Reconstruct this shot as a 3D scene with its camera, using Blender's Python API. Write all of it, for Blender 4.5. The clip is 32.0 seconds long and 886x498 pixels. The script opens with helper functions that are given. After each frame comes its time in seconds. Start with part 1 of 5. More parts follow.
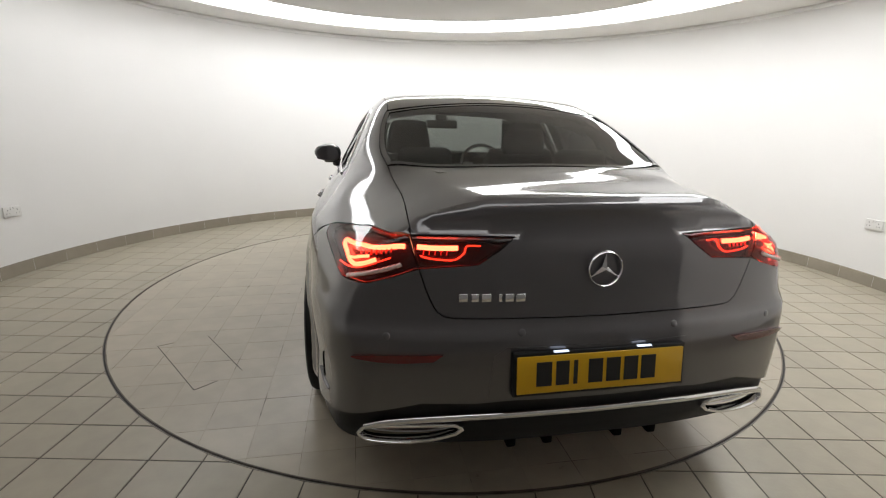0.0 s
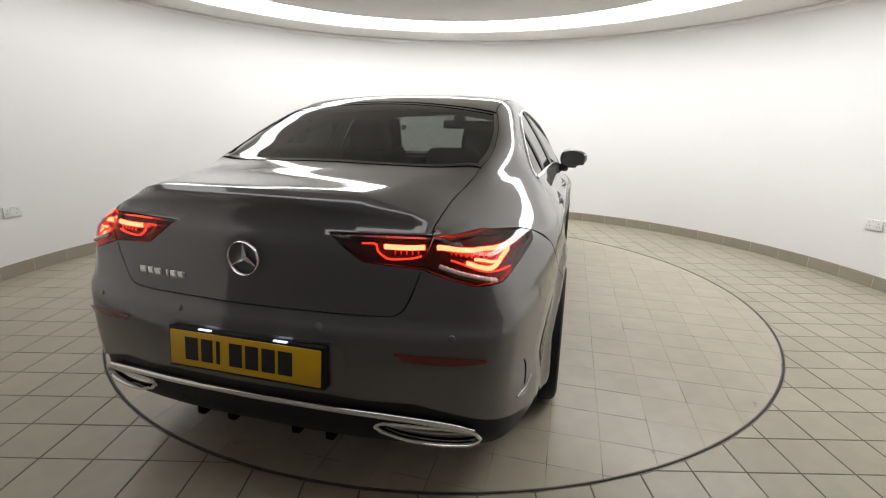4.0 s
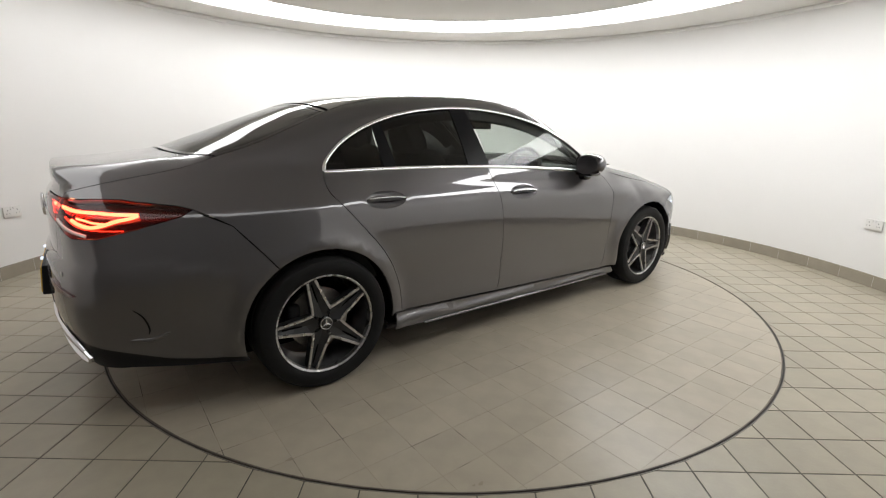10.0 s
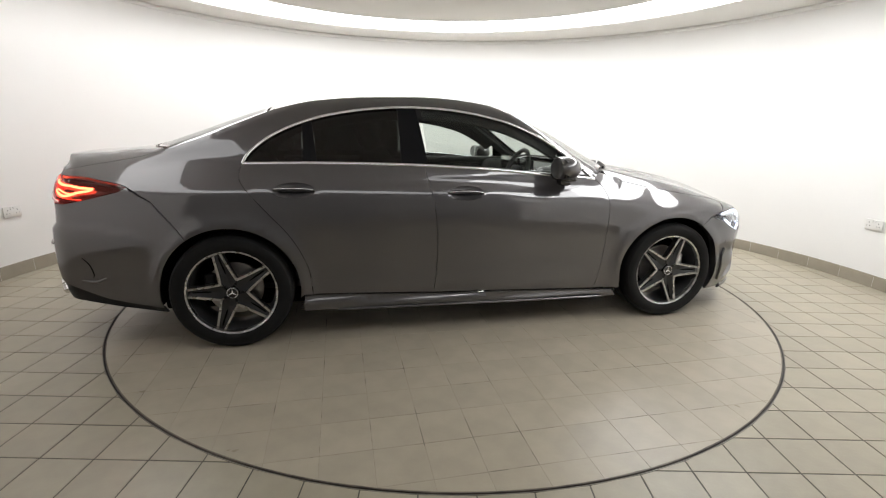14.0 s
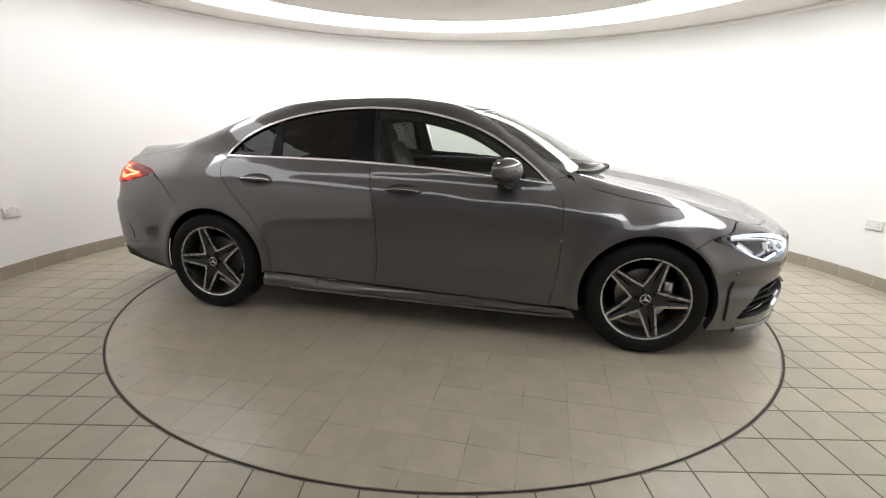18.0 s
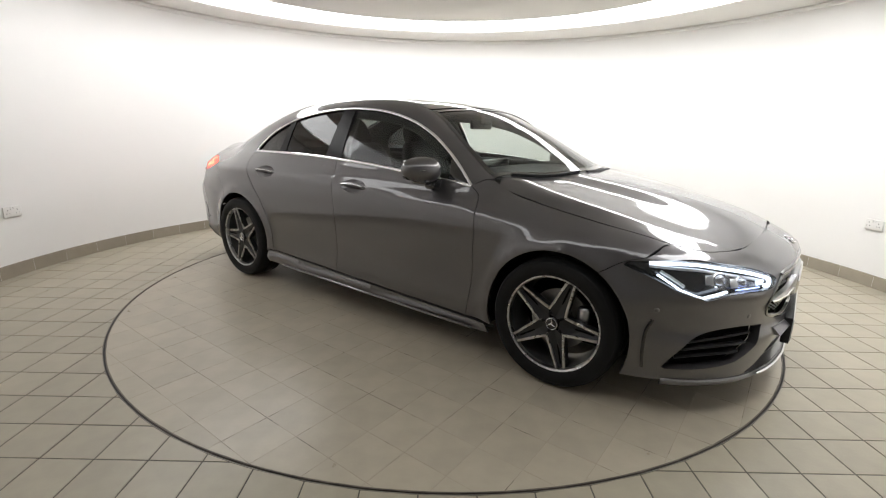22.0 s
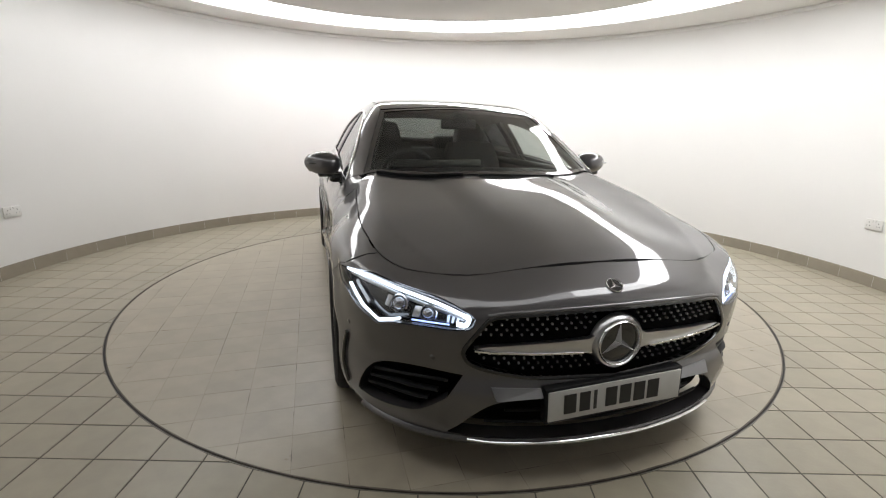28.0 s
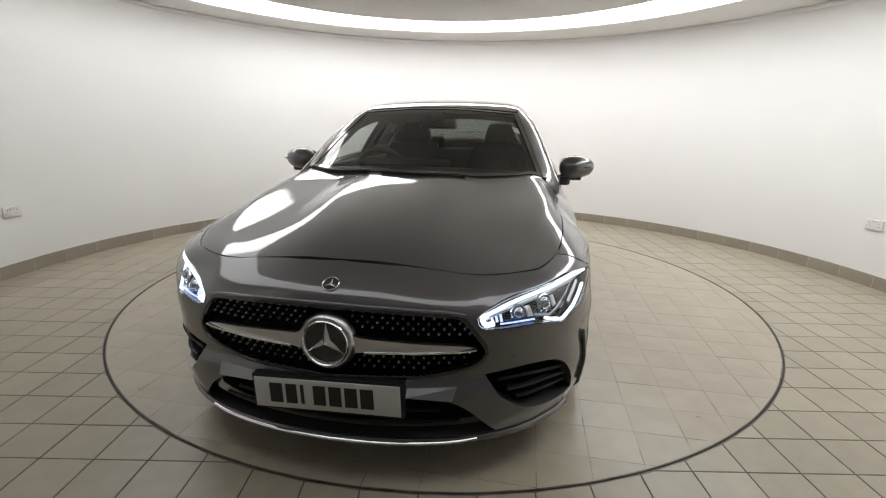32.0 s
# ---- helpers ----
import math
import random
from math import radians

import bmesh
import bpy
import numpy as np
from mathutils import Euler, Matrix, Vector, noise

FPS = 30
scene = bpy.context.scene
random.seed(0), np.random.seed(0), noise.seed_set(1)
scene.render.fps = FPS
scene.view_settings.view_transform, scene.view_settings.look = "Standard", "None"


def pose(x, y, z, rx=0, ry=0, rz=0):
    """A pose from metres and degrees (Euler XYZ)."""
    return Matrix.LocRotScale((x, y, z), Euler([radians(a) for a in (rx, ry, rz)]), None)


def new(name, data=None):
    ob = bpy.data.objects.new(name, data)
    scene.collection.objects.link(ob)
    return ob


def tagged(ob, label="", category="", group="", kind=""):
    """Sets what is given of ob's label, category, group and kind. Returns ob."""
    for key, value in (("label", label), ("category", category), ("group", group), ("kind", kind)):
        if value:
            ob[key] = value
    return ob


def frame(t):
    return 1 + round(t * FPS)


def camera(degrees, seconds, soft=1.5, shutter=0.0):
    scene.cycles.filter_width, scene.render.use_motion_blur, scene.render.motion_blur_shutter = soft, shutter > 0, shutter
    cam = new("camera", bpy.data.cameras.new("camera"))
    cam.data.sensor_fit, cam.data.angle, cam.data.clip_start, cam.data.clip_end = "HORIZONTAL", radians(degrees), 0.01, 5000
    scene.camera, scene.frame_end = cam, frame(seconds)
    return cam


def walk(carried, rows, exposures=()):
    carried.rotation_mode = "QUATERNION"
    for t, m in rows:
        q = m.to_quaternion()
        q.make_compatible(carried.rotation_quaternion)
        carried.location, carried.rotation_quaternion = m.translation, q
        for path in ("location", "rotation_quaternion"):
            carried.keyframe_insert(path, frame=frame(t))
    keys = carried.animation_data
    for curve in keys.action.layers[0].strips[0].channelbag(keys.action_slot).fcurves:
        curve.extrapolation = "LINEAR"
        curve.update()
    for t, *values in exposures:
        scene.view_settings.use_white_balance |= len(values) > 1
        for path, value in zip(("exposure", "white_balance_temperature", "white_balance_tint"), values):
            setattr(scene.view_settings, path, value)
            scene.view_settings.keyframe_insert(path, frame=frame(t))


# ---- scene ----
cam = camera(86.8, 32.0, 1.15)
EYE = pose(0, -3.6153, 1.2293) @ pose(0, 0, 0, 0, 0, 0.264) @ pose(0, 0, 0, 90 - 14.68) @ pose(0, 0, 0, 0, 0, 1.12)
walk(cam, [(0, EYE), (32, EYE)], [(0, 0.08), (3, 0.08), (6, -0.11), (7, 0.02), (10, 0.12), (14, 0.34), (19, 0.40), (24, 0.35), (28, 0.12), (30.3, -0.04), (32, -0.06)])

# ---- light: a glowing ring in the ceiling, a faint grey beyond the room ----
world = bpy.data.worlds.new("world")
scene.world = world
world.use_nodes = True
world.node_tree.nodes["Background"].inputs[0].default_value = (0.9, 0.92, 1.0, 1)
world.node_tree.nodes["Background"].inputs[1].default_value = 0.02
RING_GLOW, RING_TINT = 7.5, (0.988, 0.992, 1.0)


# ---- materials ----
def shader(name, color=(0.5, 0.5, 0.5), rough=0.5, metal=0.0, coat=0.0, emit=None, power=0.0, vary=0.0, scale=8.0, bump=0.0, bump_scale=60.0, spec=0.5, island=0.0):
    """A Principled material with noise in its colour and relief; island varies whole pieces."""
    m = bpy.data.materials.new(name)
    m.use_nodes = True
    nodes, links = m.node_tree.nodes, m.node_tree.links
    p = nodes["Principled BSDF"]
    p.inputs["Base Color"].default_value = (*color, 1)
    p.inputs["Roughness"].default_value = rough
    p.inputs["Metallic"].default_value = metal
    p.inputs["Coat Weight"].default_value = coat
    p.inputs["Coat Roughness"].default_value = 0.03
    p.inputs["Specular IOR Level"].default_value = spec
    if emit:
        p.inputs["Emission Color"].default_value = (*emit, 1)
        p.inputs["Emission Strength"].default_value = power
    place = nodes.new("ShaderNodeTexCoord")
    if vary or island:
        big, fine = nodes.new("ShaderNodeTexNoise"), nodes.new("ShaderNodeTexNoise")
        big.inputs["Scale"].default_value, fine.inputs["Scale"].default_value = scale * 0.15, scale
        fine.inputs["Detail"].default_value = 6
        mix = nodes.new("ShaderNodeMath")
        mix.operation = "ADD"
        for n in (big, fine):
            links.new(place.outputs["Object"], n.inputs["Vector"])
        links.new(big.outputs["Fac"], mix.inputs[0])
        links.new(fine.outputs["Fac"], mix.inputs[1])
        span = nodes.new("ShaderNodeMapRange")
        span.inputs["From Min"].default_value, span.inputs["From Max"].default_value = 0.6, 1.4
        span.inputs["To Min"].default_value, span.inputs["To Max"].default_value = 1 - vary, 1 + vary
        links.new(mix.outputs[0], span.inputs["Value"])
        last = span.outputs["Result"]
        if island:
            info, geo = nodes.new("ShaderNodeObjectInfo"), nodes.new("ShaderNodeNewGeometry")
            both = nodes.new("ShaderNodeMath")
            both.operation = "ADD"
            links.new(info.outputs["Random"], both.inputs[0])
            links.new(geo.outputs["Random Per Island"], both.inputs[1])
            wrap = nodes.new("ShaderNodeMath")
            wrap.operation = "FRACT"
            links.new(both.outputs[0], wrap.inputs[0])
            each = nodes.new("ShaderNodeMapRange")
            each.inputs["To Min"].default_value, each.inputs["To Max"].default_value = 1 - island, 1 + island
            links.new(wrap.outputs[0], each.inputs["Value"])
            mul = nodes.new("ShaderNodeMath")
            mul.operation = "MULTIPLY"
            links.new(last, mul.inputs[0])
            links.new(each.outputs["Result"], mul.inputs[1])
            last = mul.outputs[0]
        tone = nodes.new("ShaderNodeVectorMath")
        tone.operation = "SCALE"
        tone.inputs[0].default_value = color
        links.new(last, tone.inputs["Scale"])
        links.new(tone.outputs["Vector"], p.inputs["Base Color"])
        wear = nodes.new("ShaderNodeMapRange")
        wear.inputs["To Min"].default_value, wear.inputs["To Max"].default_value = rough * 0.8, min(1, rough * 1.2)
        links.new(fine.outputs["Fac"], wear.inputs["Value"])
        links.new(wear.outputs["Result"], p.inputs["Roughness"])
    if bump:
        grain, relief = nodes.new("ShaderNodeTexNoise"), nodes.new("ShaderNodeBump")
        grain.inputs["Scale"].default_value = bump_scale
        grain.inputs["Detail"].default_value = 4
        relief.inputs["Strength"].default_value = bump
        relief.inputs["Distance"].default_value = 0.004
        links.new(place.outputs["Object"], grain.inputs["Vector"])
        links.new(grain.outputs["Fac"], relief.inputs["Height"])
        links.new(relief.outputs["Normal"], p.inputs["Normal"])
    return m


def glass(name, tint, gloss=0.0):
    """A thin pane: tinted see-through with a mirror gloss that grows at grazing angles."""
    m = bpy.data.materials.new(name)
    m.use_nodes = True
    nodes, links = m.node_tree.nodes, m.node_tree.links
    nodes.remove(nodes["Principled BSDF"])
    clear, shine, facing, mix = (nodes.new("ShaderNode" + k) for k in ("BsdfTransparent", "BsdfGlossy", "LayerWeight", "MixShader"))
    rise, grow = nodes.new("ShaderNodeMath"), nodes.new("ShaderNodeMapRange")
    clear.inputs["Color"].default_value = (*tint, 1)
    shine.inputs["Roughness"].default_value = gloss
    facing.inputs["Blend"].default_value = 0.5
    rise.operation = "POWER"
    rise.inputs[1].default_value = 4.5
    grow.inputs["To Min"].default_value = 0.05
    links.new(facing.outputs["Facing"], rise.inputs[0])
    links.new(rise.outputs[0], grow.inputs["Value"])
    links.new(grow.outputs["Result"], mix.inputs["Fac"])
    links.new(clear.outputs[0], mix.inputs[1])
    links.new(shine.outputs[0], mix.inputs[2])
    links.new(mix.outputs[0], nodes["Material Output"].inputs["Surface"])
    return m


def flake_paint(name, color):
    """Metallic car paint: a soft flake base, varied grain by grain, under a hard clear coat."""
    m = shader(name, color, 0.42, 0.72, 1.0, vary=0.05, scale=3.0)
    nodes, links = m.node_tree.nodes, m.node_tree.links
    p = nodes["Principled BSDF"]
    p.inputs["Coat IOR"].default_value = 1.95
    p.inputs["Coat Roughness"].default_value = 0.015
    peel, relief, place = nodes.new("ShaderNodeTexNoise"), nodes.new("ShaderNodeBump"), nodes.new("ShaderNodeTexCoord")
    peel.inputs["Scale"].default_value = 120.0
    relief.inputs["Strength"].default_value = 0.025
    relief.inputs["Distance"].default_value = 0.002
    links.new(place.outputs["Object"], peel.inputs["Vector"])
    links.new(peel.outputs["Fac"], relief.inputs["Height"])
    links.new(relief.outputs["Normal"], p.inputs["Coat Normal"])
    return m


def worn_grout(name, pale, dark, share):
    """Joint filler worn level with the tiles, with dark open stretches."""
    m = shader(name, pale, 0.9)
    nodes, links = m.node_tree.nodes, m.node_tree.links
    place, noise, cut_off, mix = (nodes.new("ShaderNode" + k) for k in ("TexCoord", "TexNoise", "MapRange", "Mix"))
    mix.data_type = "RGBA"
    noise.inputs["Scale"].default_value = 5.5
    noise.inputs["Detail"].default_value = 7
    noise.inputs["Roughness"].default_value = 0.62
    cut_off.inputs["From Min"].default_value, cut_off.inputs["From Max"].default_value = 0.62 - share, 0.70 - share
    mix.inputs[6].default_value, mix.inputs[7].default_value = (*pale, 1), (*dark, 1)
    links.new(place.outputs["Object"], noise.inputs["Vector"])
    links.new(noise.outputs["Fac"], cut_off.inputs["Value"])
    links.new(cut_off.outputs["Result"], mix.inputs[0])
    links.new(mix.outputs[2], nodes["Principled BSDF"].inputs["Base Color"])
    return m


PAINT = flake_paint("grey_metallic_paint", (0.074, 0.0705, 0.075))
CHROME = shader("chrome", (0.82, 0.82, 0.83), 0.08, 1.0)
# paler grey holds the light falling on an upturned body-coloured facet
FACET_LIT = shader("lit_facet_grey", (0.24, 0.24, 0.25), 0.30, 0.9, vary=0.05)
SATIN = shader("satin_silver", (0.62, 0.62, 0.63), 0.28, 1.0)
GLOSS_BLACK = shader("gloss_black", (0.008, 0.008, 0.009), 0.06, coat=1.0)
PLASTIC = shader("black_plastic", (0.010, 0.010, 0.011), 0.45, spec=0.22, vary=0.15, bump=0.15, bump_scale=400)
TRIM_BLACK = shader("satin_black_trim", (0.007, 0.007, 0.008), 0.32, spec=0.12)
DARK = shader("dark_cavity", (0.004, 0.004, 0.004), 0.9, spec=0.05)
RUBBER = shader("tyre_rubber", (0.010, 0.010, 0.010), 0.62, spec=0.18, vary=0.25, bump=0.2, bump_scale=200)
RIM_DARK = shader("dark_grey_alloy", (0.13, 0.13, 0.132), 0.32, 0.7, vary=0.1)
RIM_CUT = shader("machined_alloy", (0.56, 0.56, 0.56), 0.28, 1.0, vary=0.06, scale=30)
DISC = shader("brake_steel", (0.34, 0.33, 0.32), 0.4, 0.9, vary=0.15, scale=40)
LEATHER = shader("black_leather", (0.022, 0.021, 0.021), 0.5, vary=0.15, bump=0.3, bump_scale=250)
SEAT_GREY = shader("grey_leather_insert", (0.06, 0.06, 0.062), 0.45, vary=0.15, bump=0.3, bump_scale=250)
CLOTH = shader("black_headlining", (0.03, 0.03, 0.03), 0.9, bump=0.3, bump_scale=500)
CLEAR = glass("clear_glass", (0.74, 0.785, 0.755))
TINTED = glass("privacy_glass", (0.05, 0.054, 0.052))
REAR_TINT = glass("dark_rear_glass", (0.21, 0.225, 0.215))
ROOF_GLASS = shader("black_roof_glass", (0.006, 0.006, 0.007), 0.04, coat=1.0)
LENS = glass("lamp_lens", (0.93, 0.94, 0.95))
RED_LENS = glass("red_lamp_lens", (0.86, 0.20, 0.18))
RED_DARK = shader("smoked_red_plastic", (0.022, 0.001, 0.0015), 0.25, coat=0.3)
RED_REFLECT = shader("red_reflector", (0.11, 0.004, 0.004), 0.25, coat=1.0, bump=0.3, bump_scale=300)
RED_LED = shader("red_light_strip", (0.6, 0.05, 0.03), 0.4, emit=(1.0, 0.30, 0.14), power=13.0)
RED_THIN = shader("thin_red_light", (0.5, 0.03, 0.02), 0.3, emit=(1.0, 0.12, 0.05), power=3.0)
RED_DIM = shader("dim_red_light", (0.4, 0.02, 0.02), 0.3, emit=(1.0, 0.07, 0.03), power=0.8)
WHITE_LED = shader("white_light_strip", (0.8, 0.8, 0.85), 0.4, emit=(0.74, 0.85, 1.0), power=2.7)
DIM_LED = shader("dim_white_light", (0.7, 0.75, 0.85), 0.4, emit=(0.62, 0.76, 1.0), power=0.9)
BLUE_LED = shader("pale_blue_light", (0.6, 0.65, 0.9), 0.4, emit=(0.35, 0.48, 1.0), power=1.6)
PLATE_LAMP = shader("plate_light", (0.8, 0.8, 0.9), 0.4, emit=(0.70, 0.80, 1.0), power=1.1)
PLATE_YELLOW = shader("yellow_plate", (0.66, 0.38, 0.006), 0.35, vary=0.06, scale=20)
PLATE_WHITE = shader("white_plate", (0.55, 0.55, 0.53), 0.35, vary=0.06, scale=20)
PLATE_INK = shader("plate_black", (0.01, 0.01, 0.01), 0.4)
WALL = shader("white_wall_paint", (0.80, 0.79, 0.775), 0.85, vary=0.02, scale=2.0, bump=0.08, bump_scale=90)
CEILING = shader("ceiling_paint", (0.80, 0.785, 0.755), 0.9, vary=0.02, scale=2.0)
TRIM_WHITE = shader("white_coving", (0.85, 0.845, 0.83), 0.5, vary=0.02)
TILE = shader("beige_floor_tile", (0.345, 0.311, 0.238), 0.34, vary=0.10, scale=14.0, bump=0.10, bump_scale=70, island=0.05)
TILE_TABLE = shader("worn_beige_tile", (0.385, 0.343, 0.268), 0.30, vary=0.12, scale=10.0, bump=0.08, bump_scale=60, island=0.035)
GROUT = shader("dark_grout", (0.085, 0.078, 0.068), 0.9, vary=0.35, scale=25)
GROUT_TABLE = worn_grout("dusty_grout", (0.355, 0.315, 0.246), (0.05, 0.044, 0.038), 0.10)
RIM_DIRT = shader("worn_dirty_edge", (0.10, 0.085, 0.07), 0.6, vary=0.9, scale=12)
SKIRT = shader("skirting_tile", (0.30, 0.265, 0.21), 0.45, vary=0.08, scale=12, island=0.05)
STEEL = shader("worn_steel_edge", (0.22, 0.20, 0.17), 0.5, 0.3, vary=0.3, scale=20)
GAP_RUBBER = shader("black_rubber_seal", (0.018, 0.016, 0.014), 0.7, vary=0.3, scale=15)
SOCKET = shader("white_socket_plastic", (0.72, 0.71, 0.69), 0.35, vary=0.03)
GLOW = shader("ceiling_light_diffuser", (0.9, 0.9, 0.9), 0.6, emit=RING_TINT, power=RING_GLOW)
SPOKE_DARK = shader("black_alloy", (0.018, 0.018, 0.019), 0.38, 0.0, vary=0.1)
CELLS = shader("pale_lamp_cells", (0.85, 0.75, 0.72), 0.15, 0.6, coat=0.5)
MIRROR = shader("mirror_glass", (0.45, 0.46, 0.48), 0.03, 1.0)
STICKER = shader("white_sticker", (0.7, 0.7, 0.7), 0.5)
# for the wall stretch added out of view
WALL_DARK = shader("dark_unseen_wall", (0.24, 0.236, 0.23), 0.85, vary=0.1)
GLOW_SOFT = shader("softer_light_diffuser", (0.9, 0.9, 0.9), 0.6, emit=RING_TINT, power=RING_GLOW * 0.6)
GLOW_LOW = shader("dimmed_light_diffuser", (0.9, 0.9, 0.9), 0.6, emit=RING_TINT, power=RING_GLOW * 0.17)
PROJECTOR = shader("silvery_projector_glass", (0.42, 0.43, 0.46), 0.12, 0.85, coat=1.0)


# ---- helpers for building ----
def mesh_of(name, verts, faces, smooth=True, norms=None):
    me = bpy.data.meshes.new(name)
    me.from_pydata([tuple(v) for v in verts], [], faces)
    me.update()
    if smooth:
        me.shade_smooth()
    if norms is not None:
        me.normals_split_custom_set_from_vertices([tuple(n) for n in norms])
    return me


def part(name, data, material, parent, label="", m=None):
    """Links a bmesh or a mesh as one object under a thing or a part."""
    if isinstance(data, bmesh.types.BMesh):
        bm, data = data, bpy.data.meshes.new(name)
        bm.to_mesh(data)
        bm.free()
    if material and not data.materials:
        data.materials.append(material)
    ob = new(name, data)
    ob.parent = parent
    if m is not None:
        ob.matrix_basis = m
    if label:
        tagged(ob, label)
    return ob


def thing(name, label, category, group="", kind="", m=None):
    ob = tagged(new(name), label, category, group, kind)
    if m is not None:
        ob.matrix_basis = m
    return ob


def block(sx, sy, sz, at=(0, 0, 0), bevel=0.0, seg=2, bm=None, turn=None):
    """A box with rounded edges, centred on at."""
    own = bmesh.new()
    bmesh.ops.create_cube(own, size=1)
    bmesh.ops.scale(own, vec=(sx, sy, sz), verts=own.verts)
    if bevel:
        bmesh.ops.bevel(own, geom=own.edges[:], offset=bevel, segments=seg, affect="EDGES", profile=0.5)
    for f in own.faces:
        f.smooth = bevel > 0
    m = Matrix.Translation(at) @ (turn or Matrix())
    bmesh.ops.transform(own, matrix=m, verts=own.verts)
    if bm is None:
        return own
    me = bpy.data.meshes.new("piece")
    own.to_mesh(me)
    own.free()
    bm.from_mesh(me)
    return bm


def lathe(profile, steps=64, span=2 * math.pi, close=False):
    """Turns (r, h) pairs round the y axis: r out from it, h along it."""
    n, verts, faces = len(profile), [], []
    whole = abs(span - 2 * math.pi) < 1e-6
    rows = steps if whole else steps + 1
    for i in range(rows):
        a = span * i / steps
        verts += [(r * math.cos(a), h, r * math.sin(a)) for r, h in profile]
    for i in range(steps):
        j = (i + 1) % rows
        for k in range(n if close else n - 1):
            l = (k + 1) % n
            faces.append((i * n + k, i * n + l, j * n + l, j * n + k))
    return verts, faces


def ring_z(profile, steps=128, span=(0, 2 * math.pi), at=(0, 0), close=True):
    """Turns (r, z) pairs round a vertical axis."""
    n, verts, faces = len(profile), [], []
    whole = abs(span[1] - span[0] - 2 * math.pi) < 1e-6
    rows = steps if whole else steps + 1
    for i in range(rows):
        a = span[0] + (span[1] - span[0]) * i / steps
        verts += [(at[0] + r * math.cos(a), at[1] + r * math.sin(a), z) for r, z in profile]
    for i in range(steps):
        j = (i + 1) % rows
        for k in range(n if close else n - 1):
            l = (k + 1) % n
            faces.append((i * n + k, j * n + k, j * n + l, i * n + l))
    return verts, faces


def sheet(name, vf, smooth=True, sharp=40):
    me = mesh_of(name, *vf, smooth=smooth)
    if smooth:
        me.set_sharp_from_angle(angle=radians(sharp))
    return me


def prism(outline, h0, h1, chamfer=0.0):
    """An outline of (a, b) raised from h0 to h1, as (a, b, h) vertices, its upper edge chamfered."""
    o = np.array(outline, float)
    n = len(o)
    mid = o.mean(0)
    d = o - mid
    inner = mid + d * (1 - chamfer / np.maximum(np.linalg.norm(d, axis=1, keepdims=True), 1e-6))
    rows = [(o, h0), (o, h1 - chamfer), (inner, h1)] if chamfer else [(o, h0), (o, h1)]
    verts = [(a, b, h) for loop, h in rows for a, b in loop]
    faces = [(r * n + k, r * n + (k + 1) % n, (r + 1) * n + (k + 1) % n, (r + 1) * n + k) for r in range(len(rows) - 1) for k in range(n)]
    top = (len(rows) - 1) * n
    return verts, faces + [tuple(range(top, top + n)), tuple(range(n - 1, -1, -1))]


# ---- the round studio ----
ROOM, ROOM_R, ROOM_H = (0.06, -0.196), 3.505, 2.36
TABLE_R, PITCH = 2.266, 0.2035

floor = thing("floor", "beige square-tiled floor around the turntable", "floor", kind="structure")
part("grout_bed", sheet("grout_bed", ring_z([(TABLE_R + 0.0048, -0.0022), (3.75, -0.0022), (3.75, -0.12), (TABLE_R + 0.0048, -0.12)], 128)), GROUT, floor)
wall = thing("wall", "smooth white painted curved studio wall", "wall", kind="structure")
wall_slice = [(ROOM_R, -0.006), (ROOM_R + 0.14, -0.006), (ROOM_R + 0.14, 2.62), (ROOM_R, 2.62)]
part("wall_panel", sheet("wall_panel", ring_z(wall_slice, 160, (radians(-56), radians(236)), ROOM)), WALL, wall)
# unseen dark stretch behind the camera, added to weaken bounced light
unseen_wall = thing("wall_unseen", "plain dark grey stretch of curved wall, added out of view", "wall", kind="structure")
part("unseen_wall_panel", sheet("unseen_wall_panel", ring_z(wall_slice, 40, (radians(236), radians(304)), ROOM)), WALL_DARK, unseen_wall)
coving = thing("coving", "thin white moulding at the top of the wall", "moulding", kind="structure")
part("moulding", sheet("moulding", ring_z([(ROOM_R, ROOM_H - 0.040), (ROOM_R - 0.018, ROOM_H - 0.038), (ROOM_R - 0.024, ROOM_H - 0.030), (ROOM_R - 0.026, ROOM_H - 0.016), (ROOM_R - 0.018, ROOM_H - 0.002), (ROOM_R, ROOM_H - 0.002)], 192, at=ROOM)), TRIM_WHITE, coving)
RING_AT, RING_IN, RING_OUT = (-0.06, -0.20), 2.28, 2.90
ceiling = tagged(new("ceiling", sheet("ceiling", ring_z([(3.62, ROOM_H), (3.62, ROOM_H + 0.05), (RING_OUT, ROOM_H + 0.05), (RING_OUT, ROOM_H)], 160, at=RING_AT))), "matt off-white soffit ring of the ceiling", "ceiling", kind="structure")
ceiling.data.materials.append(CEILING)
raft = tagged(new("ceiling_raft", sheet("ceiling_raft", ring_z([(0.0, ROOM_H), (RING_IN, ROOM_H), (RING_IN, ROOM_H + 0.05), (0.0, ROOM_H + 0.05)], 160, at=RING_AT, close=False))), "matt beige round ceiling raft inside the light ring", "ceiling", kind="structure")
raft.data.materials.append(CEILING)
roof_slab = tagged(new("ceiling_slab", sheet("ceiling_slab", ring_z([(0.0, ROOM_H + 0.16), (3.75, ROOM_H + 0.16), (3.75, ROOM_H + 0.26), (0.0, ROOM_H + 0.26)], 96, at=ROOM, close=False))), "white slab above the light ring", "ceiling", kind="structure")
roof_slab.data.materials.append(CEILING)
ring_light = thing("ring_light", "glowing white ring-shaped ceiling light", "ceiling light")
